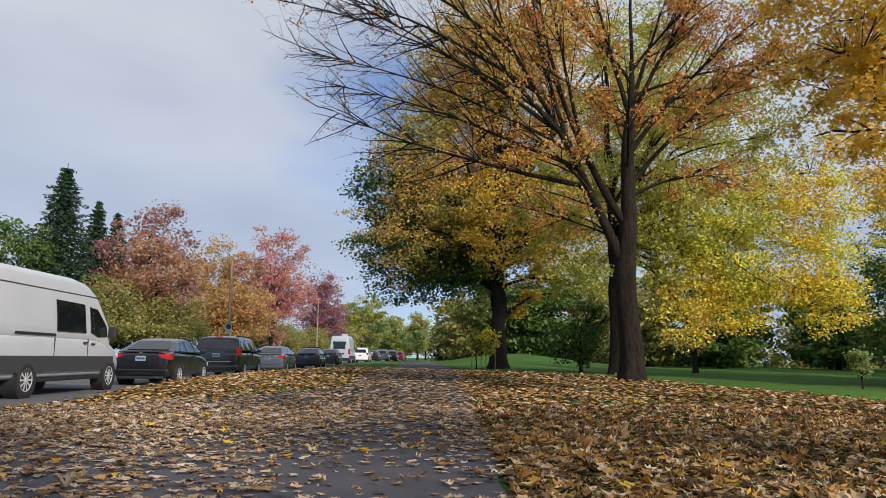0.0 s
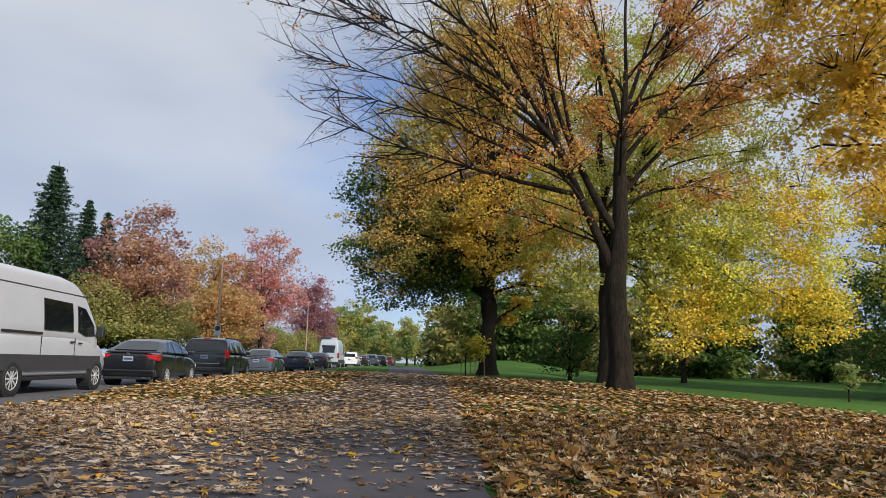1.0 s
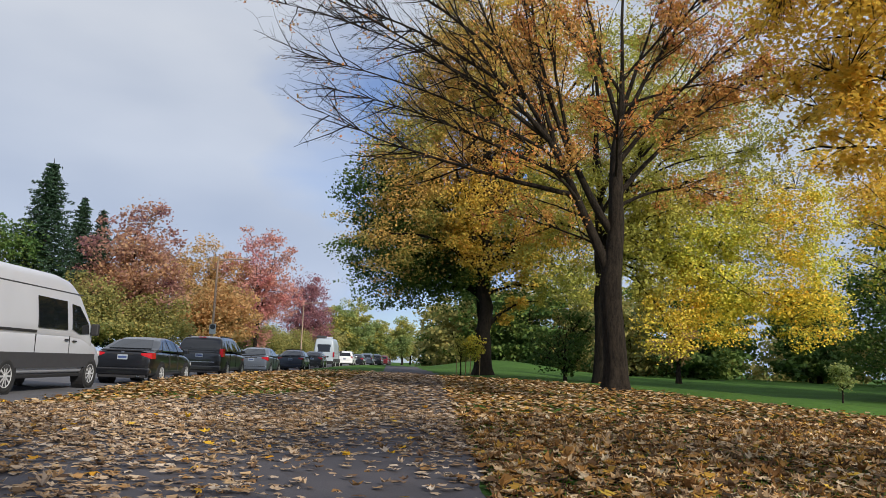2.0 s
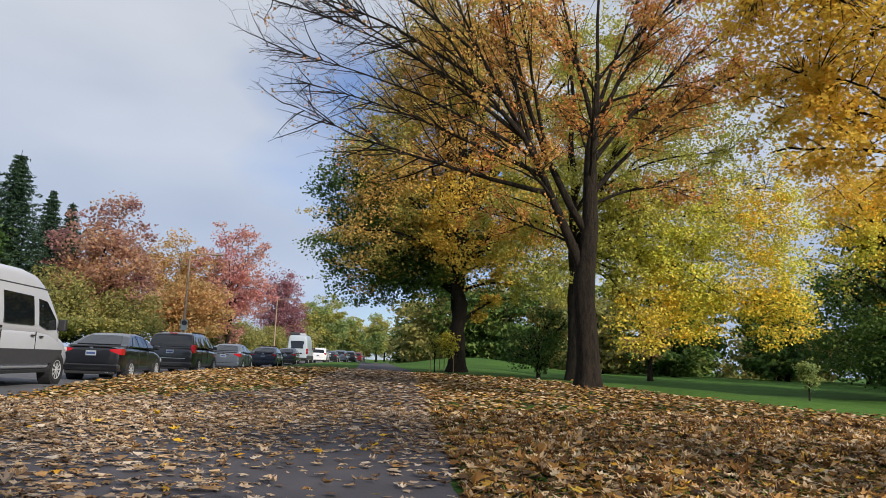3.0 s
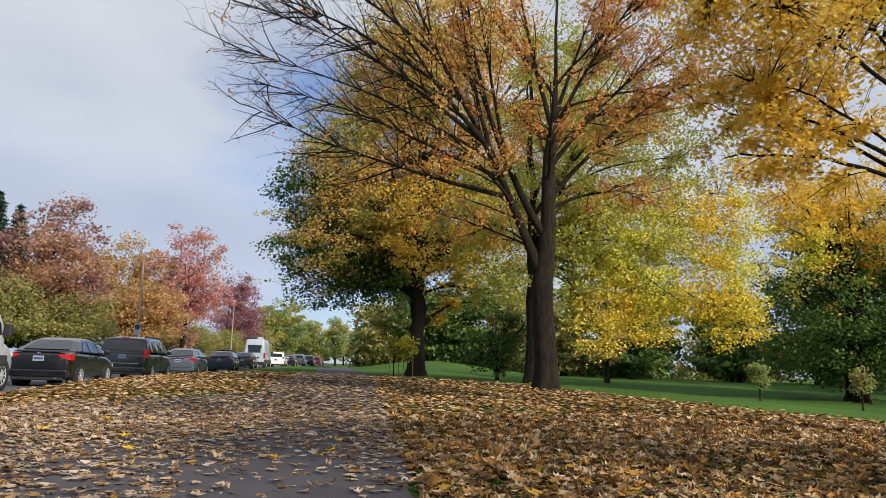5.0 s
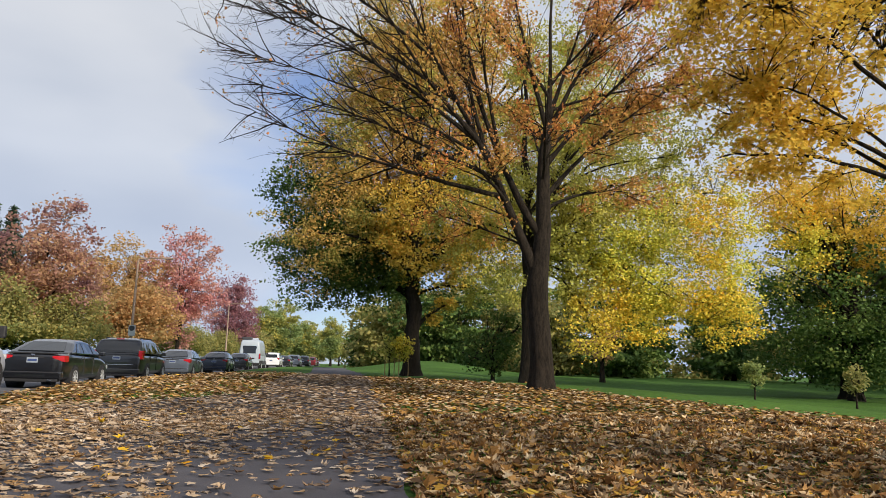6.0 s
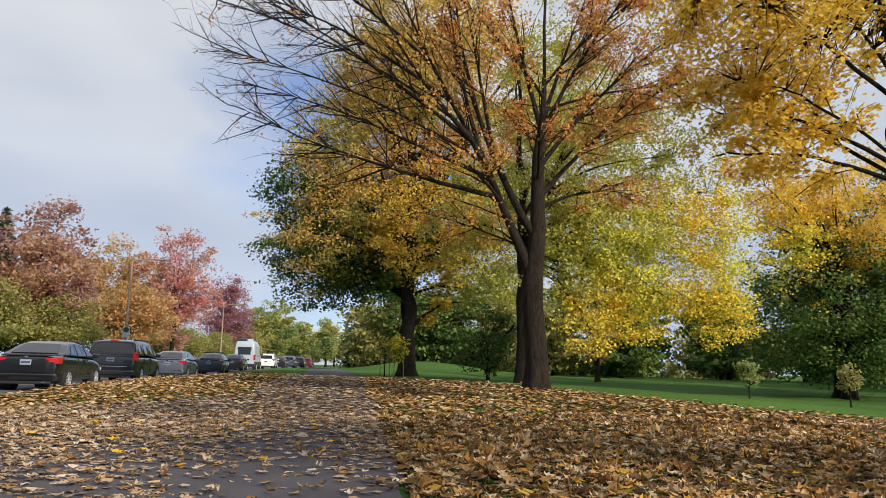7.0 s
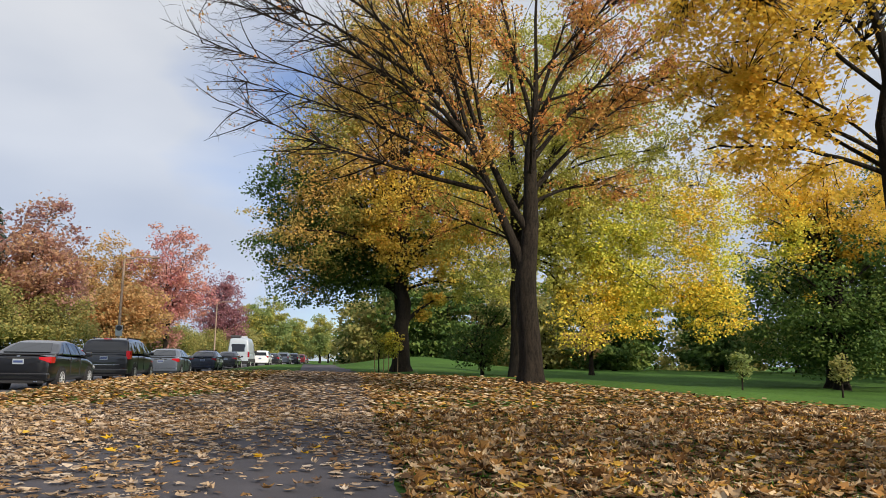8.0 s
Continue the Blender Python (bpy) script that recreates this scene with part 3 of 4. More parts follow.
# the amber maple at the path's far bend, and the dark one against it
tree("amber_maple", (4.37, 37.7), "full maple in amber and yellow with a thick low limb", "tree", 21, 4.2, 0.40,
     [(-4.6, 0, 6.9, 3.4, 3.4, 2.6, 0.8, 0), (-4.0, 0, 11.6, 3.0, 3.4, 3.6, 2.0, 0), (-1.6, 0, 16.2, 3.4, 4, 4.4, 3.4, 0), (1.4, -1.5, 7.8, 4.4, 4, 3.4, 2.4, 1), (4.6, -1, 7.0, 3.0, 3.4, 4.0, 1.8, 2),
      (2.6, 0, 13.4, 4.8, 4, 4.8, 2.8, 0), (2.0, 0, 19.0, 4.6, 4, 3.0, 1.5, 1), (8.2, 0, 15.0, 4.4, 4, 5.0, 2.4, 2)],
     34, 138000, 0.13, [L_MIXED, L_AMBER, L_LIMEGREEN], bark=BARK_DARK, branches=7, twigs=4, droop=0.3, spread=0.22, spray=0.40, per_spray=70, floor=2.8, rise=0.26, extra_limbs=[(2.2, 3.0, -0.5, 4.1, 0.13)])
tree("dark_maple", (4.6, 40.6), "dark green maple behind the amber one", "tree", 22, 4.4, 0.35,
     [(-4.9, 0, 9.6, 3.2, 3.2, 4.4, 3), (-4.4, 0, 6.4, 4.2, 3.5, 2.8, 3), (-2.0, 0, 6.6, 4.0, 3.5, 3.4, 2), (2.0, 0, 9.0, 5.0, 4.0, 5.0, 2)],
     26, 62000, 0.15, L_DARK, bark=BARK_DARK, branches=7, twigs=4, droop=0.35, spread=0.22, spray=0.46, floor=3.4, rise=0.26)

# golden maple that hangs in from above
tree("golden_maple", (9.45, 10.5), "golden maple with broad yellow leaves on dark boughs", "tree", 31, 4.3, 0.17,
     [(-1.6, 0.9, 6.9, 1.9, 2.0, 1.3, 3), (0.2, 0, 8.3, 3.2, 3.0, 1.8, 3), (-1.0, 1.6, 6.0, 1.6, 1.4, 0.9, 0.8), (-2.4, 1.2, 7.8, 1.6, 1.6, 1.1, 1.2)],
     4, 21000, 0.086, L_GOLD, bark=BARK_DARK, shape=LOBED, branches=8, twigs=5, droop=0.2, flat=0.35, spread=0.3, spray=0.24, per_spray=16, fill=0.6, floor=4.2,
     extra_limbs=[(4.1, -2.7, 1.1, 4.85, 0.045), (4.4, -2.5, 1.2, 5.7, 0.045)])

# unseen maples added behind the camera to cast shade over the near lawn
for x, y, sd in ((14.5, -5.0, 33), (5.5, -6.5, 34)):
    tree("golden_maple", (x, y), "unseen maple added behind the camera to shade the near lawn and path", "tree", sd, 3.2, 0.3,
     [(0, 0, 7.0, 6.0, 6.0, 3.4, 3), (-2.0, 2.0, 9.5, 4.5, 4.5, 2.6, 2), (1.0, -1.0, 5.0, 5.0, 5.0, 1.8, 1)],
     14, 5600, 0.2, L_GOLD, bark=BARK_DARK, branches=6, twigs=3, droop=0.2, spread=0.26, spray=0.5, floor=2.8)

# yellow maple farther off, between the weeping one and the dark green ones
tree("yellow_maple", (27.6, 35.0), "yellow maple with bright gold boughs beyond the dip", "tree", 35, 4.6, 0.30,
     [(-3.8, -1, 8.4, 1.9, 1.8, 2.6, 1.0, 1), (-1.0, 0, 10.2, 2.4, 2.4, 2.6, 1.6, 0), (2.2, 0, 11.6, 2.4, 2.4, 2.2, 1.2, 0), (4.8, -1, 9.4, 2.0, 2.0, 2.4, 1.0, 1), (-5.0, -1, 10.8, 1.9, 1.9, 2.2, 1.0, 0), (1.0, -2, 8.4, 1.6, 1.5, 1.8, 0.6, 0)],
     22, 28000, 0.14, [L_GOLD, L_YELLOWGREEN], bark=BARK_DARK, branches=8, twigs=4, droop=0.4, spread=0.24, spray=0.4, floor=6.8)

# dark green maples over the dip
for i, (x, y, k, r) in enumerate([(28.4, 36.5, 0.86, 6.0), (34.0, 37.0, 1.2, 5.0), (43.0, 42.0, 1.4, 6.0)]):
    tree("green_maple", (x, y), "large dark green maple with hanging boughs over the lawn", "tree", 41 + i, 3.2 * k, 0.42,
         [(0, 0, 6.4 * k, r, r, 5.2 * k, 3), (0, -1.0, 3.6 * k, r * 1.05, r, 2.6, 2), (0, 0, 10.0 * k, r * 0.6, r * 0.6, 2.6 * k, 0.8)],
         22, 30000, 0.18, L_DARK, bark=BARK_DARK, branches=7, twigs=4, per_spray=90, droop=0.75, spread=0.22, spray=0.5, floor=1.4, group="maples along the lawn")

# across the street
def leafy(name, x, y, h, r, m, seed, label, n=15000, size=0.26, trunk=0.25, low=0.25):
    return tree(name, (x, y), label, "tree", seed, h * low, trunk, [(0, 0, h * (0.5 + low * 0.35), r, r, h * (0.5 - low * 0.3), 3), (0, 0, h * 0.42, r * 1.05, r, h * 0.25, 1)],
                15, n, size, m, bark=BARK_DARK, branches=5, twigs=2, droop=0.15, spread=0.22, group="trees across the street", twig_r=0.014, layered=0.6, spray=0.45, floor=min(1.5, h * low * 0.6), fill=0.8)


leafy("rust_maple", -23.5, 64.5, 13.4, 4.7, L_RUST, 51, "rust and crimson maple, leaves thinning, across the street")
leafy("crimson_maple", -16.6, 86, 15.6, 5.0, L_RED, 52, "rounded crimson maple with dark trunk across the street", low=0.2)
leafy("ochre_maple", -22.5, 86, 13.8, 5.0, L_OCHRE, 53, "ochre maple across the street")
leafy("ochre_maple", -18.5, 74, 8.5, 4.2, L_OCHRE, 54, "low bright ochre maple across the street", low=0.15)
leafy("plum_tree", -15.2, 124, 15.0, 4.2, L_PLUM, 55, "plum-coloured tree behind the crimson maple")
leafy("green_tree", -32.5, 57, 12.0, 5.5, L_DARK, 56, "dense dark green tree across the street")
leafy("lime_tree", -10.6, 150, 13.0, 5.6, L_LIME, 57, "pale green tree far along the street", size=0.4)
leafy("yellow_tree", -6.5, 215, 12.6, 6.0, L_LIME, 58, "yellowing tree far along the street", size=0.45)
leafy("yellow_tree", 1.0, 172, 11.0, 2.4, L_LIME, 59, "slim yellowing tree far along the street", n=7000, size=0.4)
leafy("lime_tree", -15.0, 140, 6.5, 5.0, L_OLIVE, 60, "low olive trees far along the street", size=0.4)
leafy("lime_tree", -3.0, 270, 10.0, 12.0, L_OLIVE, 61, "low olive trees far along the street", size=0.5)
leafy("olive_tree", 4.0, 235, 11.0, 9.0, L_OLIVE, 62, "olive trees closing the far end of the street", n=7000, size=0.5)
leafy("olive_tree", -15.0, 250, 13.0, 9.0, L_LIME, 63, "pale green trees closing the far end of the street", n=7000, size=0.5)
leafy("olive_tree", 17.0, 215, 14.0, 9.0, L_OLIVE, 64, "olive trees closing the far end of the street", n=7000, size=0.5)
for i, (x, y, h, r) in enumerate([(-25.5, 59, 6.2, 4.0), (-21.5, 64, 5.6, 4.0), (-27, 66, 7.0, 4.0), (-33, 52, 6.0, 4.0), (-18.5, 96, 5.0, 4.0), (-16.5, 118, 5.0, 4.0)]):
    leafy("thicket", x, y, h, r, L_OLIVE, 70 + i, "olive green thicket with yellowing leaves across the street", n=14000, size=0.21, trunk=0.1, low=0.06)


def spruce(x, y, h, r, seed):
    rng = np.random.default_rng(seed)
    root = new("spruce_tree")
    root.location = (x, y, float(land(x, y)))
    tagged(root, "tall dark blue-green spruce with layered boughs across the street", "tree", "spruces across the street")
    mesh_ob("trunk", *tube([(0, 0, -0.3), (0, 0, h * 0.5), (0, 0, h)], [0.3, 0.18, 0.02], 8), BARK_DARK, root, smooth=True)
    wood, pos = [], []
    for z in np.arange(0.08 * h, h * 0.99, 0.36):
        rr = r * (1 - z / h) ** 0.8 * rng.uniform(0.75, 1.15) + 0.12
        for a in np.arange(0, 2 * np.pi, 2 * np.pi / 9) + rng.uniform(0, 1):
            l = rr * rng.uniform(0.6, 1.12)
            e = np.array([np.cos(a) * l, np.sin(a) * l, z - 0.22 * l])
            pl = bezier(np.array([0, 0, z]), e * 0.5 + np.array([0, 0, z * 0.5 + 0.02 * l]), e + np.array([0, 0, 0.12 * l]), 5)
            wood.append(tube(pl, [0.03, 0.025, 0.02, 0.015, 0.008], 3))
            m = int(14 + 16 * l)
            u = rng.uniform(0.15, 1, m)
            c = np.stack([np.interp(u * 4, np.arange(5), pl[:, i]) for i in range(3)], -1)
            side = np.array([-np.sin(a), np.cos(a), 0])
            pos.append(c + side * (rng.normal(0, 0.22, m) * (1.2 - u) * l * 0.6)[:, None] + rng.normal(0, 0.06, (m, 3)) - np.array([0, 0, 0.1]))
    tagged(mesh_ob("boughwork", *join(wood), BARK_DARK, root), kind="stuff")
    cv, cf = leaves(rng, np.concatenate(pos), 0.26, PLAIN * np.array([0.55, 1.3, 1]), 0.3)
    mesh_ob("crown", cv, cf, L_NEEDLE, root)


spruce(-29.0, 60, 15.8, 5.6, 81)
spruce(-28.8, 66, 13.9, 4.0, 82)
spruce(-29.5, 72, 14.0, 3.0, 83)

# woods that close the lawn
for i, (x, y, h, r, m) in enumerate([(23, 72, 8, 4.2, L_OLIVE), (28, 66, 8, 4.2, L_DARK), (6.5, 88, 8.5, 4.2, L_OLIVE), (10.5, 86, 9, 4.5, L_DARK), (15, 84, 9, 5, L_DARK), (20, 85, 10, 5, L_OLIVE), (27, 82, 9, 5, L_DARK), (33, 79, 8, 4.5, L_OLIVE),
                                     (39, 66, 8, 4.5, L_DARK), (45, 57, 9, 5, L_DARK), (48, 46, 10, 5, L_DARK), (50, 70, 12, 6, L_OLIVE), (17, 97, 13, 6, L_OLIVE), (32, 97, 12, 6, L_OLIVE), (5.5, 112, 6.5, 2.2, L_DARK),
                                     (9, 97, 11, 4.5, L_DARK), (13, 95, 11, 5, L_OLIVE), (23, 93, 12, 5, L_DARK), (27, 99, 12, 5, L_OLIVE), (38, 86, 11, 5, L_DARK), (44, 76, 10, 5, L_OLIVE), (54, 56, 11, 6, L_DARK)]):
    tree("wood_edge_tree", (x, y), "dark tree at the wood's edge beyond the lawn", "tree", 90 + i, 1.2, 0.18, [(0, 0, h * 0.62, r, r, h * 0.5, 3), (0, 0, h * 0.2, r * 0.95, r, h * 0.2, 2)],
         14, 5600, 0.44, m, bark=BARK_DARK, branches=5, twigs=2, droop=0.25, spread=0.24, group="wood edge", twig_r=0.012, spray=0.6, floor=0.3, fill=0.8)
for i, (x, y, h, r) in enumerate([(10, 108, 6, 6), (20, 110, 7, 7), (31, 108, 7, 7), (42, 100, 7, 7), (51, 88, 7, 7), (60, 72, 8, 7), (64, 56, 8, 7), (64, 40, 9, 7)]):
    tree("thicket", (x, y), "dark thicket closing the far side of the park", "thicket", 130 + i, 0.6, 0.12, [(0, 0, h * 0.5, r, r, h * 0.5, 3), (0, 0, h * 0.15, r * 1.1, r, h * 0.2, 2)],
         12, 4800, 0.55, L_DARK if i % 2 else L_OLIVE, bark=BARK_DARK, branches=4, twigs=2, droop=0.2, group="far thickets", twig_r=0.014, spray=0.8, floor=0.15, fill=0.85, layered=0.6)


# ---- vehicles ----
def loft(rings):
    n, k = len(rings), len(rings[0])
    v = np.array(rings, float).reshape(-1, 3)
    f = []
    for i in range(n - 1):
        for j in range(k):
            f.append([i * k + j, i * k + (j + 1) % k, (i + 1) * k + (j + 1) % k, (i + 1) * k + j])
    f.append(list(range(k))[::-1])
    f.append([(n - 1) * k + j for j in range(k)])
    return v, f


def soften(ob, levels=2):
    m = ob.modifiers.new("round", "SUBSURF")
    m.levels = m.render_levels = levels
    return ob


def lathe(profile, k=28):
    """Profile of (x along the axle, radius)."""
    v, f = [], []
    n = len(profile)
    for j in range(k):
        a = 2 * math.pi * j / k
        for x, r in profile:
            v.append((x, r * math.cos(a), r * math.sin(a)))
    for j in range(k):
        for i in range(n - 1):
            f.append([j * n + i, j * n + i + 1, ((j + 1) % k) * n + i + 1, ((j + 1) % k) * n + i])
    return v, f


def wheel(parent, x, y, r, side, spokes=10):
    w = new("wheel")
    w.parent = parent
    w.location = (x, y, r)
    w.scale = (side, 1, 1)
    mesh_ob("tyre", *lathe([(-0.2, r * 0.66), (-0.2, r * 0.9), (-0.17, r), (-0.03, r), (0.0, r * 0.93), (0.005, r * 0.8), (-0.01, r * 0.67)]), RUBBER, w, smooth=True)
    bm = bmesh.new()
    lv, lf = lathe([(-0.02, r * 0.67), (-0.005, r * 0.66), (-0.015, r * 0.61), (-0.08, r * 0.58), (-0.09, r * 0.1)])
    vs = [bm.verts.new(c) for c in lv]
    for q in lf:
        bm.faces.new([vs[i] for i in q])
    for s in range(spokes):
        a = 2 * math.pi * s / spokes
        box(bm, (-0.03, math.cos(a) * r * 0.34, math.sin(a) * r * 0.34), (0.035, r * 0.58, r * 0.11), 0, Matrix.Rotation(a, 4, "X"))
    bmesh.ops.create_cone(bm, cap_ends=True, segments=14, radius1=r * 0.17, radius2=r * 0.13, depth=0.06, matrix=Matrix.Translation((-0.03, 0, 0)) @ Matrix.Rotation(math.pi / 2, 4, "Y"))
    part("rim", bm, ALLOY, w)
    return w


def sheet(pts, t, out):
    """A thin pane of thickness t from a loop of points, pushed out."""
    p = np.array(pts, float)
    o = np.array(out, float)
    n = len(p)
    v = np.concatenate([p + o * t, p - o * 0.03])
    f = [list(range(n)), [n + i for i in range(n)][::-1]] + [[i, n + i, n + (i + 1) % n, (i + 1) % n] for i in range(n)]
    return v, f


def vehicle(name, label, category, at, yaw, paint, L, W, deck, cabin, floor_z, wheels, wheel_r, roof_in=0.16, side_glass=(), rear_glass=None, front_glass=None, flush=0.955,
            tails=(), plate=None, lit=False, skirt=None, belt_line=True, high_stop=None, seam_ys=(), handles=(), mirror=None, extras=None, group="cars queued along the street"):
    """deck: (y, z) of the lower body's top from tail to nose; cabin: (y, z) of the upper outline."""
    root = new(name)
    root.location = (at[0], at[1], float(road_z(at[1])) + 0.028)
    root.rotation_euler = (0, 0, radians(yaw))
    tagged(root, label, category, group)
    dy, dz = np.array(deck).T
    h = W / 2

    def half(y):
        u = y / L
        return h * (1 - 0.16 * max(0, (u - 0.86) / 0.14) ** 2 - 0.10 * max(0, (0.07 - u) / 0.07) ** 2)

    rings = []
    for y in np.unique(np.concatenate([np.linspace(0, L, 15), [0.03, 0.1, L - 0.1, L - 0.03]])):
        zt = float(np.interp(y, dy, dz))
        w = half(y)
        end = max(0, 1 - min(y, L - y) / 0.12)
        zb = floor_z + 0.12 * end
        zm = zb + (zt - zb) * 0.55
        rings.append([(-w * 0.86, y, zb), (-w * 0.97, y, zb + 0.07), (-w, y, zm), (-w * 0.985, y, zt - 0.10), (-w * 0.93, y, zt - 0.015), (-w * 0.6, y, zt + 0.012),
                      (w * 0.6, y, zt + 0.012), (w * 0.93, y, zt - 0.015), (w * 0.985, y, zt - 0.10), (w, y, zm), (w * 0.97, y, zb + 0.07), (w * 0.86, y, zb)])
    soften(mesh_ob("body", *loft(rings), paint, root, smooth=True), 2)
    cy, cz = np.array(cabin).T
    ztop = cz.max()

    def cab_half(y, z):
        b = float(np.interp(y, dy, dz))
        s = np.clip((z - b) / max(0.3, ztop - b), 0, 1)
        return half(y) * flush - roof_in * s ** 1.25

    rings = []
    for y in np.unique(np.concatenate([cy, np.linspace(cy[0], cy[-1], 16)])):
        zt = float(np.interp(y, cy, cz))
        zb = min(float(np.interp(y, dy, dz)) - (0.4 if flush > 0.98 else 0.06), zt - 0.02)
        zs = [zb + (zt - zb) * q for q in (0, 0.33, 0.66, 0.93)]
        ws = [cab_half(y, z) for z in zs]
        top_w = ws[-1] - min(0.10, 0.4 * (zt - zb))
        ring = [(-w, y, z) for w, z in zip(ws, zs)] + [(-top_w, y, zt), (-top_w * 0.5, y, zt + 0.02), (top_w * 0.5, y, zt + 0.02), (top_w, y, zt)] + [(w, y, z) for w, z in zip(ws[::-1], zs[::-1])]
        rings.append(ring)
    soften(mesh_ob("cabin", *loft(rings), paint, root, smooth=True), 2)
    for loop in side_glass:
        for sd in (-1, 1):
            fine = []
            for (ya, za), (yb, zb2) in zip(loop, loop[1:] + loop[:1]):
                for q in (0, 0.5):
                    fine.append((ya + (yb - ya) * q, za + (zb2 - za) * q))
            mesh_ob("window_pane", *sheet([(sd * (cab_half(y, z) + 0.002), y, z) for y, z in fine], 0.010, (sd, 0, 0)), GLASS_DARK, root)
    for gl, sgn in ((rear_glass, -1), (front_glass, 1)):
        if gl:
            (ya, za), (yb, zb2), wa, wb = gl
            nrm = np.array([0, -(zb2 - za), yb - ya]) if sgn < 0 else np.array([0, zb2 - za, -(yb - ya)])
            nrm = nrm / np.linalg.norm(nrm)
            if nrm[1] * sgn < 0:
                nrm = -nrm
            pts = []
            for u in np.linspace(-1, 1, 7):
                pts.append((u * wa, ya + sgn * 0.05 * (1 - u * u) * 0.6, za))
            for u in np.linspace(1, -1, 7):
                pts.append((u * wb, yb + sgn * 0.04 * (1 - u * u) * 0.6, zb2))
            mesh_ob("rear_window" if sgn < 0 else "windscreen", *sheet(pts, 0.022, nrm), GLASS_DARK, root)
    for yw in wheels:
        for sd in (-1, 1):
            bm = bmesh.new()
            bmesh.ops.create_cone(bm, cap_ends=True, segments=26, radius1=wheel_r * 1.17, radius2=wheel_r * 1.17, depth=0.30, matrix=Matrix.Translation((sd * (half(yw) - 0.143), yw, wheel_r * 1.02)) @ Matrix.Rotation(math.pi / 2, 4, "Y"))
            part("wheel_arch", bm, BLACK_TRIM, root)
            wheel(root, sd * (half(yw) + 0.022), yw, wheel_r, sd)
    for (x, z, w, hh, dpt) in tails:
        for sd in (-1, 1):
            bm = box(bmesh.new(), (sd * x, dpt, z), (w, 0.16, hh))
            for v in bm.verts:
                if w > hh and v.co.x * sd < x:
                    v.co.z = z + hh * 0.22 + (v.co.z - z) * 0.35
                if v.co.x * sd > x and v.co.y > dpt:
                    v.co.y += 0.16
                    v.co.x += sd * 0.015
            bmesh.ops.bevel(bm, geom=list(bm.edges), offset=0.014, segments=2, affect="EDGES")
            part("tail_light", bm, TAIL_ON if lit else TAIL, root, "red tail light" + (", lit" if lit else ""))
    if plate:
        pz, py = plate
        pl = part("number_plate", box(bmesh.new(), (0, py, pz), (0.30, 0.03, 0.15), 0.008), PLATE, root, "white number plate with blue bar")
        part("bar", box(bmesh.new(), (0, py - 0.017, pz), (0.24, 0.006, 0.06)), PLATE_INK, pl)
    if skirt:
        z0, z1, m = skirt
        for sd in (-1, 1):
            pts = [(sd * (half(y) + 0.002), y, z) for y, z in [(0.06, z0), (0.06, z1)] + [(y, z1) for y in np.linspace(0.5, L - 0.75, 8)] + [(y, z0) for y in np.linspace(L - 0.75, 0.5, 8)]]
            mesh_ob("side_cladding", *sheet(pts, 0.014, (sd, 0, 0)), m, root)
    part("bumper", box(bmesh.new(), (0, 0.10, floor_z + 0.17), (W * 0.93, 0.24, 0.2), 0.05), BLACK_TRIM if skirt else paint, root)
    part("valance", box(bmesh.new(), (0, 0.14, floor_z + 0.03), (W * 0.8, 0.22, 0.12), 0.03), BLACK_TRIM, root)
    for y in seam_ys:
        for sd in (-1, 1):
            zt = float(np.interp(y, dy, dz))
            part("door_seam", box(bmesh.new(), (sd * (half(y) - 0.006), y, (floor_z + 0.15 + zt) / 2), (0.02, 0.012, zt - floor_z - 0.25)), BLACK_TRIM, root)
    for y, z in handles:
        for sd in (-1, 1):
            part("door_handle", box(bmesh.new(), (sd * (half(y) + 0.012), y, z), (0.04, 0.17, 0.035), 0.01), BLACK_TRIM if skirt else paint, root)
    if mirror:
        y, z, big = mirror
        for sd in (-1, 1):
            mm = part("wing_mirror", box(bmesh.new(), (sd * (h + 0.10), y, z + big * 0.06), (0.20, 0.12, 0.14 + 0.16 * big), 0.04), BLACK_TRIM if skirt else paint, root)
            part("mirror_arm", box(bmesh.new(), (sd * (h - 0.03), y, z - 0.04), (0.14, 0.06, 0.05), 0.01), BLACK_TRIM, mm)
    if high_stop:
        part("brake_light", box(bmesh.new(), (0, high_stop[0], high_stop[1]), (0.3, 0.05, 0.04), 0.01), TAIL_ON if lit else TAIL, root)
    for sd in (-1, 1):
        part("headlight", box(bmesh.new(), (sd * h * 0.72, L - 0.16, float(np.interp(L - 0.2, dy, dz)) - 0.10), (0.32, 0.22, 0.14), 0.05), HEAD, root)
    if extras:
        extras(root)
    return root


SEDAN_DECK = [(0, 0.90), (0.06, 0.98), (0.7, 1.02), (2.0, 0.98), (3.3, 0.95), (4.1, 0.82), (4.55, 0.62)]
SEDAN_CAB = [(0.46, 1.0), (0.66, 1.07), (1.22, 1.335), (1.6, 1.42), (2.2, 1.44), (2.65, 1.39), (3.55, 0.97)]
SEDAN_GLASS = [[(1.02, 1.03), (1.42, 1.31), (1.72, 1.35), (1.66, 1.02)], [(1.74, 1.02), (1.79, 1.36), (2.35, 1.36), (2.5, 1.33), (2.56, 1.01)], [(2.64, 1.01), (2.6, 1.31), (3.2, 1.02)]]


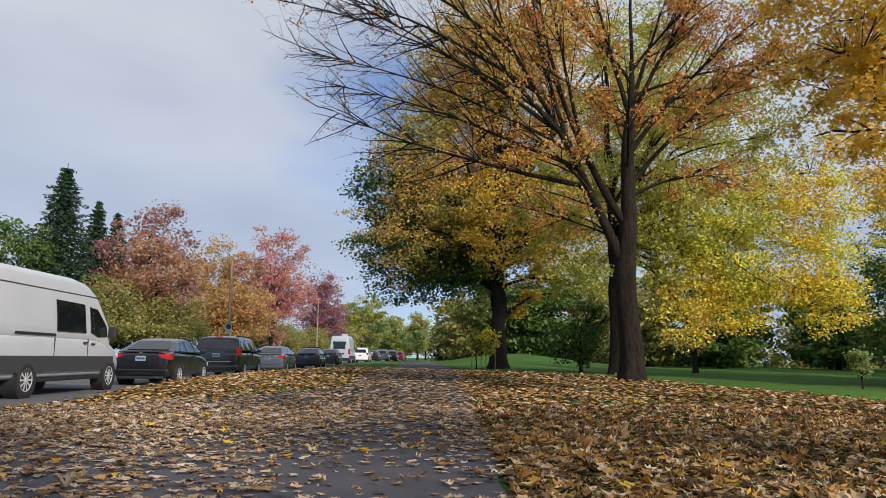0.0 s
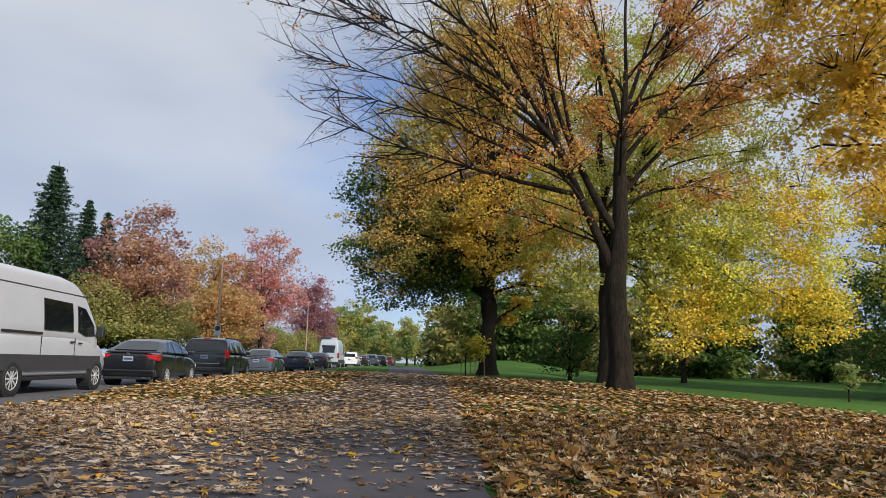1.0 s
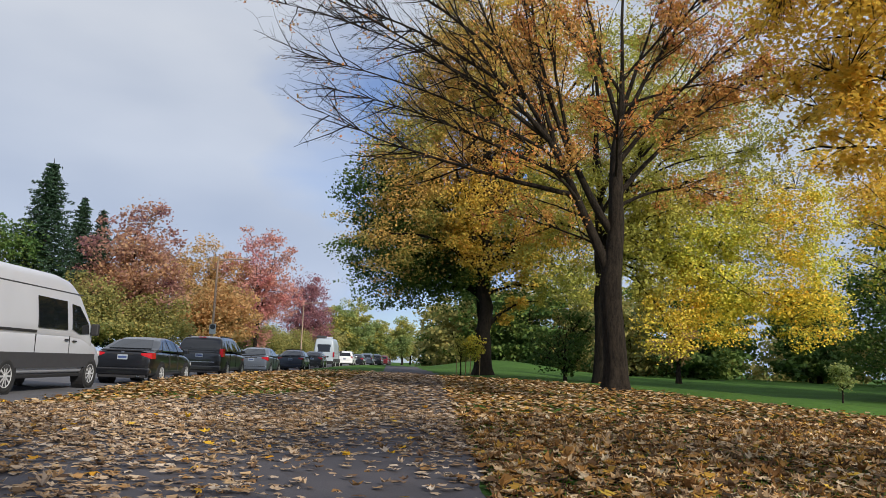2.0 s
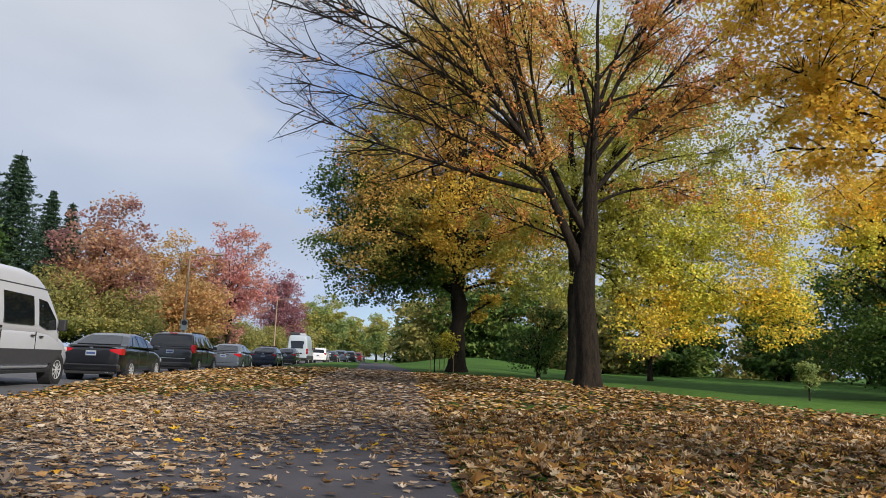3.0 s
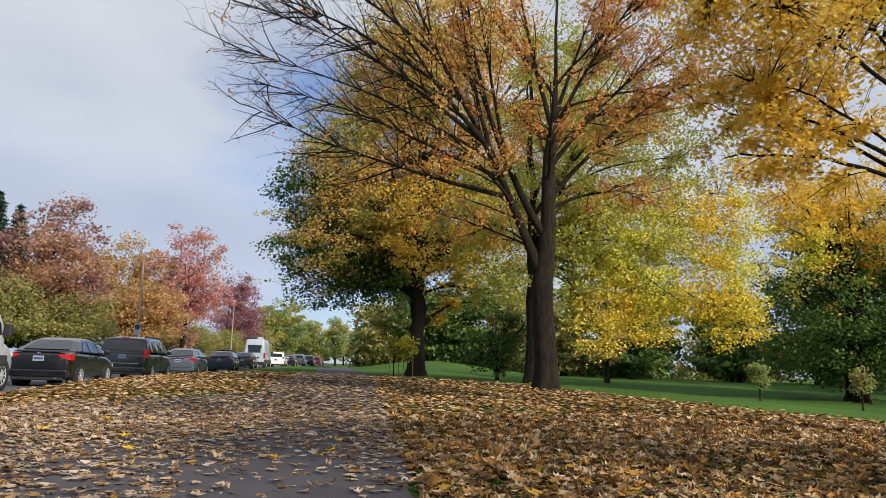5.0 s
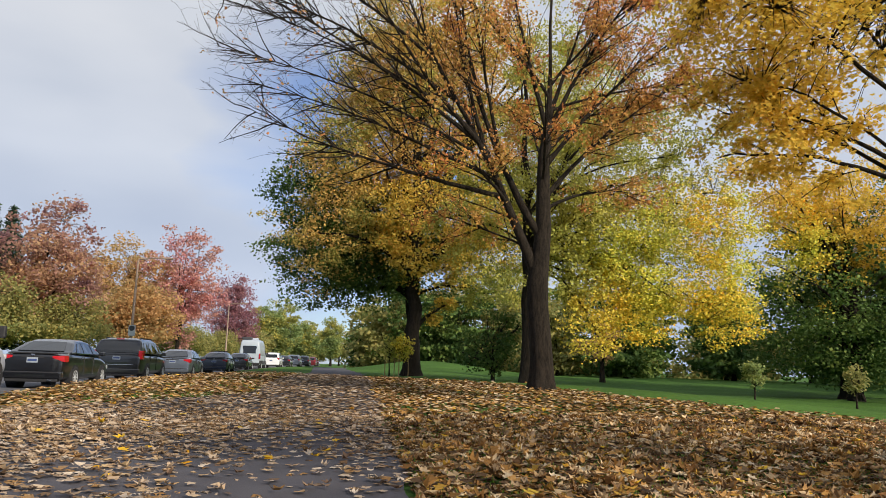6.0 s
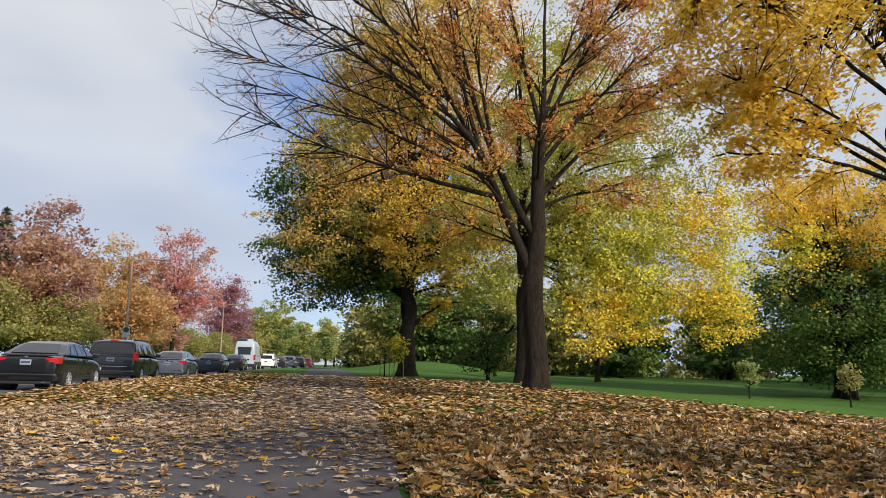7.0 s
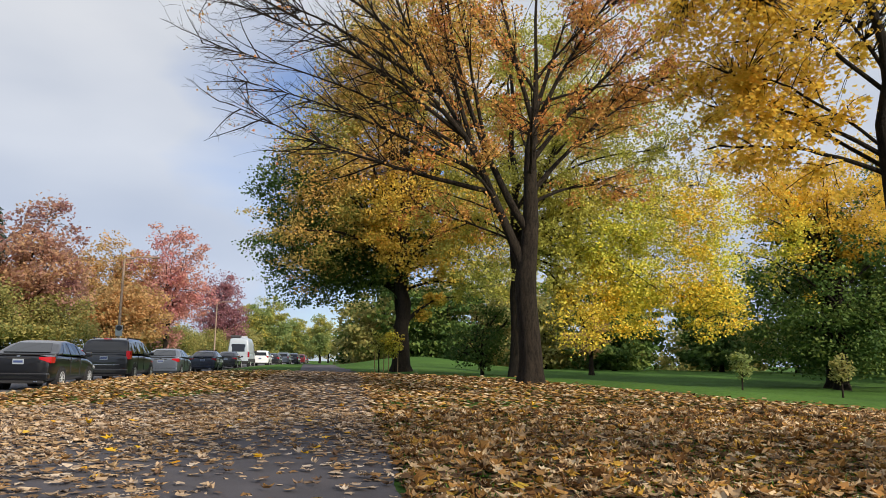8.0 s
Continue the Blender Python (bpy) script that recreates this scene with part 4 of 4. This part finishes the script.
def sedan_trim(root):
    for sd in (-1, 1):
        pts = [(sd * 0.815, y_, z) for y_, z in ((1.0, 1.0), (2.0, 0.99), (3.2, 0.985), (3.2, 1.005), (2.0, 1.012), (1.0, 1.022))]
        mesh_ob("window_trim", *sheet(pts, 0.03, (sd, 0, 0)), CHROME, root)
    part("boot_lip", box(bmesh.new(), (0, 0.09, 1.0), (1.35, 0.10, 0.035), 0.015), BLACK_TRIM, root)
    part("plate_recess", box(bmesh.new(), (0, 0.022, 0.80), (0.62, 0.03, 0.24), 0.01), BLACK_TRIM, root)
    part("badge", box(bmesh.new(), (0, 0.012, 0.945), (0.10, 0.03, 0.06), 0.012), CHROME, root)
    part("bumper_crease", box(bmesh.new(), (0, -0.012, 0.46), (1.45, 0.03, 0.03), 0.01), BLACK_TRIM, root)
    part("exhaust", box(bmesh.new(), (0.5, 0.08, 0.24), (0.1, 0.2, 0.05), 0.02), CHROME, root)


def sedan(x, y, paint, label, lit=False, yaw=0.0, name="sedan_car"):
    return vehicle(name, label, "car", (x, y), yaw, paint, 4.55, 1.76, SEDAN_DECK, SEDAN_CAB, 0.22, (0.95, 3.6), 0.315, 0.25, SEDAN_GLASS,
                   rear_glass=((0.60, 1.06), (1.22, 1.335), 0.63, 0.47), front_glass=((3.4, 1.03), (2.68, 1.375), 0.66, 0.52),
                   tails=[(0.69, 0.85, 0.34, 0.19, 0.08)], plate=(0.80, 0.015), lit=lit, seam_ys=(1.7, 2.6), handles=((1.45, 0.86), (2.35, 0.85)), mirror=(3.05, 1.03, 0.0), high_stop=(0.72, 1.10), extras=sedan_trim)


def suv(x, y, paint, label, lit=False, yaw=0.0, name="suv_car"):
    return vehicle(name, label, "car", (x, y), yaw, paint, 4.55, 1.82, [(0, 0.98), (0.08, 1.04), (1.5, 1.06), (3.3, 1.03), (4.2, 0.95), (4.55, 0.7)],
                   [(0.06, 1.02), (0.35, 1.45), (0.7, 1.62), (1.5, 1.67), (2.4, 1.64), (2.8, 1.55), (3.6, 1.05)], 0.27, (0.9, 3.6), 0.34, 0.18,
                   [[(0.75, 1.12), (0.85, 1.48), (1.4, 1.54), (1.4, 1.1)], [(1.5, 1.1), (1.5, 1.55), (2.3, 1.55), (2.4, 1.1)], [(2.5, 1.1), (2.45, 1.52), (2.75, 1.46), (3.3, 1.1)]],
                   rear_glass=((0.14, 1.10), (0.36, 1.46), 0.68, 0.56), front_glass=((3.5, 1.1), (2.85, 1.53), 0.66, 0.55),
                   tails=[(0.76, 0.98, 0.2, 0.24, 0.10)], plate=(0.8, 0.0), lit=lit, seam_ys=(1.5, 2.5), mirror=(3.1, 1.1, 0.0))


def van_extras(root):
    for sd in (-1, 1):
        part("door_rail", box(bmesh.new(), (sd * 1.0, 2.0, 1.33), (0.02, 1.7, 0.055), 0.005), BLACK_TRIM, root)
        part("sill", box(bmesh.new(), (sd * 0.93, 3.7, 0.34), (0.16, 3.2, 0.08), 0.02), BLACK_TRIM, root)
        part("roof_seam", box(bmesh.new(), (sd * 0.885, 2.8, 2.33), (0.02, 5.0, 0.03)), GREY_TRIM, root)


vehicle("cargo_van", "white high-roof cargo van with grey lower cladding parked at the street", "van", (-9.05, 13.9), 0.0, PAINT_VAN, 6.75, 2.06,
        [(0, 1.28), (0.1, 1.32), (4.7, 1.32), (5.4, 1.30), (6.0, 1.22), (6.5, 1.02), (6.75, 0.8)],
        [(0.0, 1.3), (0.05, 2.35), (0.25, 2.62), (0.8, 2.72), (4.0, 2.74), (4.7, 2.66), (5.15, 2.42), (6.05, 1.30)], 0.34, (1.68, 5.8), 0.36, 0.20,
        [[(2.88, 1.42), (2.88, 2.13), (4.32, 2.11), (4.32, 1.42)], [(4.60, 1.44), (4.60, 2.07), (5.04, 2.03), (5.52, 1.62), (5.55, 1.36), (5.0, 1.34)]],
        rear_glass=None, front_glass=((5.9, 1.42), (5.3, 2.2), 0.75, 0.62), tails=[(0.93, 1.2, 0.12, 0.4, 0.08)], plate=None, skirt=(0.52, 0.86, GREY_TRIM), flush=0.995,
        seam_ys=(2.78, 4.46), handles=((4.28, 1.18), (4.72, 1.16)), mirror=(5.65, 1.42, 1.0), extras=van_extras, group="")
sedan(-8.2, 22.4, PAINT_DARK, "charcoal sedan with red tail lights and chrome-edged windows", lit=True)


def mini_extras(root):
    part("chrome_strip", box(bmesh.new(), (0, -0.004, 0.66), (1.3, 0.03, 0.03), 0.008), CHROME, root)
    for sd in (-1, 1):
        part("roof_rail", box(bmesh.new(), (sd * 0.66, 1.9, 1.755), (0.04, 2.4, 0.04), 0.01), BLACK_TRIM, root)


vehicle("minivan", "graphite minivan with lit red tail lights and tinted glass", "car", (-8.35, 31.4), 0.0, PAINT_MINI, 5.1, 1.98,
        [(0, 1.0), (0.06, 1.08), (2.6, 1.08), (3.9, 1.04), (4.7, 0.92), (5.1, 0.68)],
        [(0.05, 1.05), (0.2, 1.45), (0.42, 1.68), (0.9, 1.74), (2.4, 1.75), (3.0, 1.66), (4.2, 1.06)], 0.24, (1.0, 4.0), 0.34, 0.17,
        [[(0.55, 1.13), (0.62, 1.56), (1.35, 1.60), (1.38, 1.12)], [(1.48, 1.12), (1.46, 1.61), (2.4, 1.61), (2.48, 1.12)], [(2.58, 1.12), (2.52, 1.60), (2.9, 1.56), (3.75, 1.13)]],
        rear_glass=((0.10, 1.14), (0.38, 1.62), 0.82, 0.68), front_glass=((4.1, 1.12), (3.1, 1.64), 0.75, 0.6), tails=[(0.90, 1.06, 0.15, 0.34, 0.12)], plate=(0.93, 0.0), lit=True,
        seam_ys=(1.45, 2.55), mirror=(3.5, 1.15, 0.0), high_stop=(0.36, 1.70), extras=mini_extras)
sedan(-7.6, 38.6, PAINT_SILVER, "silver grey sedan with a lit tail light", lit=True)


def rack_extras(root):
    for y in (1.4, 2.2):
        part("roof_bar", box(bmesh.new(), (0, y, 1.48), (1.2, 0.05, 0.04), 0.01), BLACK_TRIM, root)


rack_extras(sedan(-7.3, 50.4, PAINT_NAVY, "navy hatchback with black roof bars"))
sedan(-7.35, 63.4, PAINT_DARK, "black coupe waiting in the queue", lit=False, yaw=-1)


def camper_extras(root):
    part("roof_box", box(bmesh.new(), (-0.35, 0.7, 2.86), (0.9, 0.8, 0.22), 0.05), GREY_TRIM, root)
    part("roof_vent", box(bmesh.new(), (0.2, 2.4, 2.85), (0.6, 0.6, 0.18), 0.05), PAINT_VAN, root)


vehicle("camper_van", "white high-roof camper van with boxes on its roof", "van", (-7.1, 70.6), -1.5, PAINT_CAMPER, 5.9, 2.05,
        [(0, 1.2), (0.1, 1.3), (4.6, 1.3), (5.2, 1.22), (5.9, 0.8)], [(0.0, 1.25), (0.05, 2.4), (0.25, 2.68), (0.8, 2.76), (3.6, 2.76), (4.35, 2.42), (5.25, 1.30)], 0.34, (1.25, 5.0), 0.36, 0.2,
        [[(3.98, 1.44), (3.98, 2.06), (4.28, 2.02), (4.75, 1.4)]], rear_glass=((0.04, 1.45), (0.07, 2.15), 0.7, 0.62), front_glass=((5.1, 1.42), (4.5, 2.2), 0.75, 0.62),
        tails=[(0.93, 1.2, 0.12, 0.5, 0.06)], plate=(0.75, -0.02), skirt=(0.5, 0.8, GREY_TRIM), flush=0.995, seam_ys=(3.88,), mirror=(4.85, 1.42, 1.0), extras=camper_extras)
suv(-5.9, 81.8, PAINT_WHITE, "white sport utility car in the queue", yaw=-2)
sedan(-5.2, 92, PAINT_DARK, "black sedan far along the street", yaw=-2.5)
suv(-4.4, 101, PAINT_SILVER, "silver sport utility car far along the street", yaw=-3)
suv(-3.4, 112, PAINT_DARK, "black sport utility car far along the street", yaw=-3)
suv(-2.6, 126, PAINT_RED, "maroon sport utility car far along the street", yaw=-3)
sedan(-2.3, 142, PAINT_DARK, "black sedan far along the street", yaw=-2)
sedan(-4.6, 165, PAINT_DARK, "dark oncoming sedan far along the street", yaw=180)
sedan(-3.5, 190, PAINT_SILVER, "silver oncoming sedan far along the street", yaw=180)


# ---- street lamps ----
def street_lamp(x, y, h, sign=False):
    root = new("street_lamp")
    root.location = (x, y, float(land(x, y)))
    tagged(root, "tall tapered steel street lamp with a flat arm over the road", "street lamp", "street lamps")
    mesh_ob("base", *tube([(0, 0, -0.1), (0, 0, 0.35), (0, 0, 0.4)], [0.22, 0.2, 0.12], 12), STEEL, root)
    mesh_ob("pole", *tube([(0, 0, 0.0), (0, 0, h * 0.5), (0, 0, h - 0.15), (0.06, 0, h)], [0.13, 0.10, 0.075, 0.07], 10), STEEL, root, smooth=True)
    mesh_ob("arm", *tube([(0.04, 0, h - 0.02), (0.8, 0, h + 0.1), (1.7, 0, h + 0.17)], [0.06, 0.05, 0.045], 8), STEEL, root, smooth=True)
    bm = box(bmesh.new(), (2.1, 0, h + 0.15), (0.95, 0.3, 0.13), 0.04)
    part("lamp_head", bm, STEEL, root)
    if sign:
        s = part("sign", box(bmesh.new(), (0.05, -0.16, 2.75), (0.5, 0.03, 0.8), 0.01), SIGN, root, "pale grey street sign plate")
        bm = bmesh.new()
        bmesh.ops.create_cone(bm, cap_ends=True, segments=20, radius1=0.2, radius2=0.2, depth=0.01, matrix=Matrix.Translation((0.05, -0.18, 2.92)) @ Matrix.Rotation(math.pi / 2, 4, "X"))
        part("disc", bm, GREY_TRIM, s)


street_lamp(-14.6, 58.2, 8.2, True)
street_lamp(-13.9, 106, 8.4)
street_lamp(-11.3, 159, 8.8)


# ---- saplings ----
def sapling(x, y, h, seed, staked=False, m=L_LIME):
    rng = np.random.default_rng(seed)
    root = tree("sapling", (x, y), "young " + ("staked " if staked else "") + "sapling with a few pale green leaves", "sapling", seed, h * 0.35, 0.025,
                [(0, 0, h * 0.68, h * 0.24, h * 0.24, h * 0.32, 1)], 12, 1000, 0.09, m, branches=4, twigs=3, droop=0.1, spread=0.4, group="saplings on the lawn", twig_r=0.004, spray=0.09, per_spray=18, floor=0.4, layered=0.7)
    if staked:
        for dx in (-0.22, 0.24):
            part("stake", box(bmesh.new(), (dx, 0, 0.45), (0.04, 0.04, 1.1), 0.004), STAKE, root)
    return root


sapling(15.88, 25.5, 1.65, 101)
sapling(18.6, 23.6, 1.6, 102, m=L_OLIVE)
sapling(3.1, 36.2, 2.0, 103, True, L_LIMEGREEN)
sapling(3.75, 35.8, 2.1, 104, True, L_YELLOWGREEN)
tree("shrub", (6.7, 29.2), "multi-stemmed dark green shrub by the trunks", "shrub", 111, 0.12, 0.06, [(-0.3, 0, 1.3, 1.3, 1.0, 1.1, 1), (0.5, 0, 1.9, 0.8, 0.8, 1.0, 0.5)], 18, 2600, 0.12, L_DARK, bark=BARK_DARK, branches=6, twigs=4, group="", floor=0.2, spray=0.2, layered=0.6)
tree("small_maple", (19.9, 51.2), "small maple with orange leaves on the far lawn", "tree", 112, 1.3, 0.16, [(-0.4, 0, 2.6, 1.6, 1.5, 1.1, 1), (0.6, 0, 3.8, 1.2, 1.2, 1.2, 1)], 14, 1300, 0.2, L_OCHRE, bark=BARK, branches=7, twigs=4, spray=0.25)


# ---- fallen leaves ----
F_DRY = leaf_mat("fallen_leaves", ["b98f58", "a67c44", "7d5832", "513822", "cfb48c", "9a6f3a", "3b2a1b", "b7966e", "d6c3a2", "6b4a2a", "be9640"], through_light=0.1, rough=0.75)
F_PALE = leaf_mat("fallen_pale_leaves", ["a8917a", "bba78e", "937b62", "6a5443", "cabba8", "a07c50", "574334", "b69c78", "8a6945"], through_light=0.1, rough=0.7)
F_OLD = leaf_mat("matted_leaves", ["3e2f21", "4f3c2a", "5e4730", "30251b", "6b4f31"], through_light=0.0, rough=0.85)
F_GOLD = leaf_mat("fallen_yellow_leaves", ["d2a52a", "dcb234", "c08a28", "cfae48"], through_light=0.15, rough=0.6)


def scatter(rng, n, x0, x1, y0, y1, density):
    """Places on the ground, thinned by a density between 0 and 1."""
    x, y = rng.uniform(x0, x1, n), rng.uniform(y0, y1, n)
    keep = rng.uniform(0, 1, n) < density(x, y)
    x, y = x[keep], y[keep]
    return np.stack([x, y, land(x, y) + 0.022 + np.abs(rng.normal(0, 0.012, len(x)))], -1)


def patches(x, y):
    return 0.5 + 0.25 * np.sin(x * 1.1 + 0.6 * np.sin(y * 0.9)) + 0.25 * np.sin(y * 0.8 + 1.3 * np.sin(x * 0.7))


def on_path(x, y):
    m = path_mid(y)
    left = m - 1.45 - 5.0 * (1 - step(11.5, 17, y)) * step(-6, 0, y)
    return (x > left) & (x < m + 1.3)


def litter(x, y):
    n = (x - 6.9) * 0.89 + (y - 20.9) * 0.46
    edge = 1 - step(-0.7, 0.6, n + 0.4 * np.sin(x + y))
    far = 1 - 0.95 * step(24, 36, y)
    xr = x - bend(y)
    verge = step(-6.6, -6.2, xr) + 0.4 * step(-7.6, -6.8, xr) * (1 - step(13, 16, y))
    return np.clip(edge, 0, 1) * far * np.clip(verge, 0, 1)


def grass_litter(x, y):
    return np.where(on_path(x, y), 0, litter(x, y) * (0.75 + 0.25 * patches(x, y)))


def path_litter(x, y):
    mid = np.exp(-(np.abs(x - path_mid(y) - 0.25) / 1.05) ** 3) * (1 - step(8, 15, y))
    clump = np.clip(0.5 + 0.9 * np.sin(x * 4.3 + 2.2 * np.sin(y * 2.9)) * np.sin(y * 3.7 + 1.7 * np.sin(x * 3.1)), 0, 1)
    d = (0.12 + 0.24 * patches(x, y) + 0.36 * clump + 0.8 * step(6.5, 12, y)) * (1 - 0.80 * mid)
    return np.where(on_path(x, y), litter(x, y) * np.clip(d, 0, 1), 0)


rng = np.random.default_rng(7)
near = scatter(rng, 56000, -7.5, 12, 3.4, 13, grass_litter)
tagged(mesh_ob("leaf_litter", *leaves(rng, near, 0.108, LOBED, 0.74, 0.45), F_DRY), "dry tan and brown maple leaves covering the grass", "fallen leaves", kind="stuff")
bed = scatter(rng, 46000, -7.5, 12, 3.4, 13, lambda x, y: grass_litter(x, y) * 0.9) - np.array([0, 0, 0.012])
tagged(mesh_ob("leaf_litter", *leaves(rng, bed, 0.12, PLAIN, 0.85, 0.2), F_OLD), "older brown leaves matted underneath on the grass", "fallen leaves", kind="stuff")
far_l = scatter(rng, 130000, -8, 16, 13, 38, grass_litter)
tagged(mesh_ob("leaf_litter", *leaves(rng, far_l, 0.12, PLAIN, 0.74, 0.4), F_DRY), "dry tan and brown maple leaves covering the far grass", "fallen leaves", kind="stuff")
back = scatter(rng, 12000, -7.5, 12, -7, 3.4, lambda x, y: grass_litter(x, y) * 0.8 + path_litter(x, y) * 0.5)
tagged(mesh_ob("leaf_litter", *leaves(rng, back, 0.13, PLAIN, 0.9, 0.3), F_DRY), "dry tan leaves on the grass and path behind", "fallen leaves", kind="stuff")
pn = scatter(rng, 30000, -8, 2, 3.4, 13, path_litter)
tagged(mesh_ob("path_leaves", *leaves(rng, pn, 0.095, LOBED, 0.89, 0.36), F_PALE), "pale curled maple leaves scattered on the asphalt", "fallen leaves", kind="stuff")
pf = scatter(rng, 62000, -8, 4, 13, 42, path_litter)
tagged(mesh_ob("path_leaves", *leaves(rng, pf, 0.115, PLAIN, 0.84, 0.35), F_PALE), "pale fallen leaves thick on the far path", "fallen leaves", kind="stuff")
yl = scatter(rng, 420, -7, 9, 3.6, 18, lambda x, y: litter(x, y) * 0.6)
tagged(mesh_ob("yellow_leaves", *leaves(rng, yl + np.array([0, 0, 0.02]), 0.115, LOBED, 0.8, 0.35), F_GOLD), "fresh yellow maple leaves lying on top", "fallen leaves", kind="stuff")


# ---- grass blades ----
def blades(n, x0, x1, y0, y1, h, density, seed, label):
    r = np.random.default_rng(seed)
    p = scatter(r, n, x0, x1, y0, y1, density)
    p[:, 2] -= 0.03
    m = len(p)
    a = r.uniform(0, 2 * np.pi, m)
    w = 0.006 + 0.004 * r.uniform(size=m)
    dx = np.stack([np.cos(a) * w, np.sin(a) * w, np.zeros(m)], -1)
    tip = np.stack([r.normal(0, h * 0.4, m), r.normal(0, h * 0.4, m), h * r.uniform(0.6, 1.2, m)], -1)
    v = np.stack([p - dx, p + dx, p + tip], 1).reshape(-1, 3)
    return tagged(mesh_ob("grass", v, np.arange(3 * m).reshape(m, 3), BLADES), label, "grass", kind="stuff")


blades(22000, 0.4, 10, 3.4, 12, 0.055, lambda x, y: np.where(on_path(x, y), 0, 1.0), 15, "short green grass between the fallen leaves")
blades(9000, -7, 0, 15, 34, 0.06, lambda x, y: np.where(on_path(x, y), 0, 1.0) * step(-6.6, -6.4, x), 16, "grass of the verge between the fallen leaves")
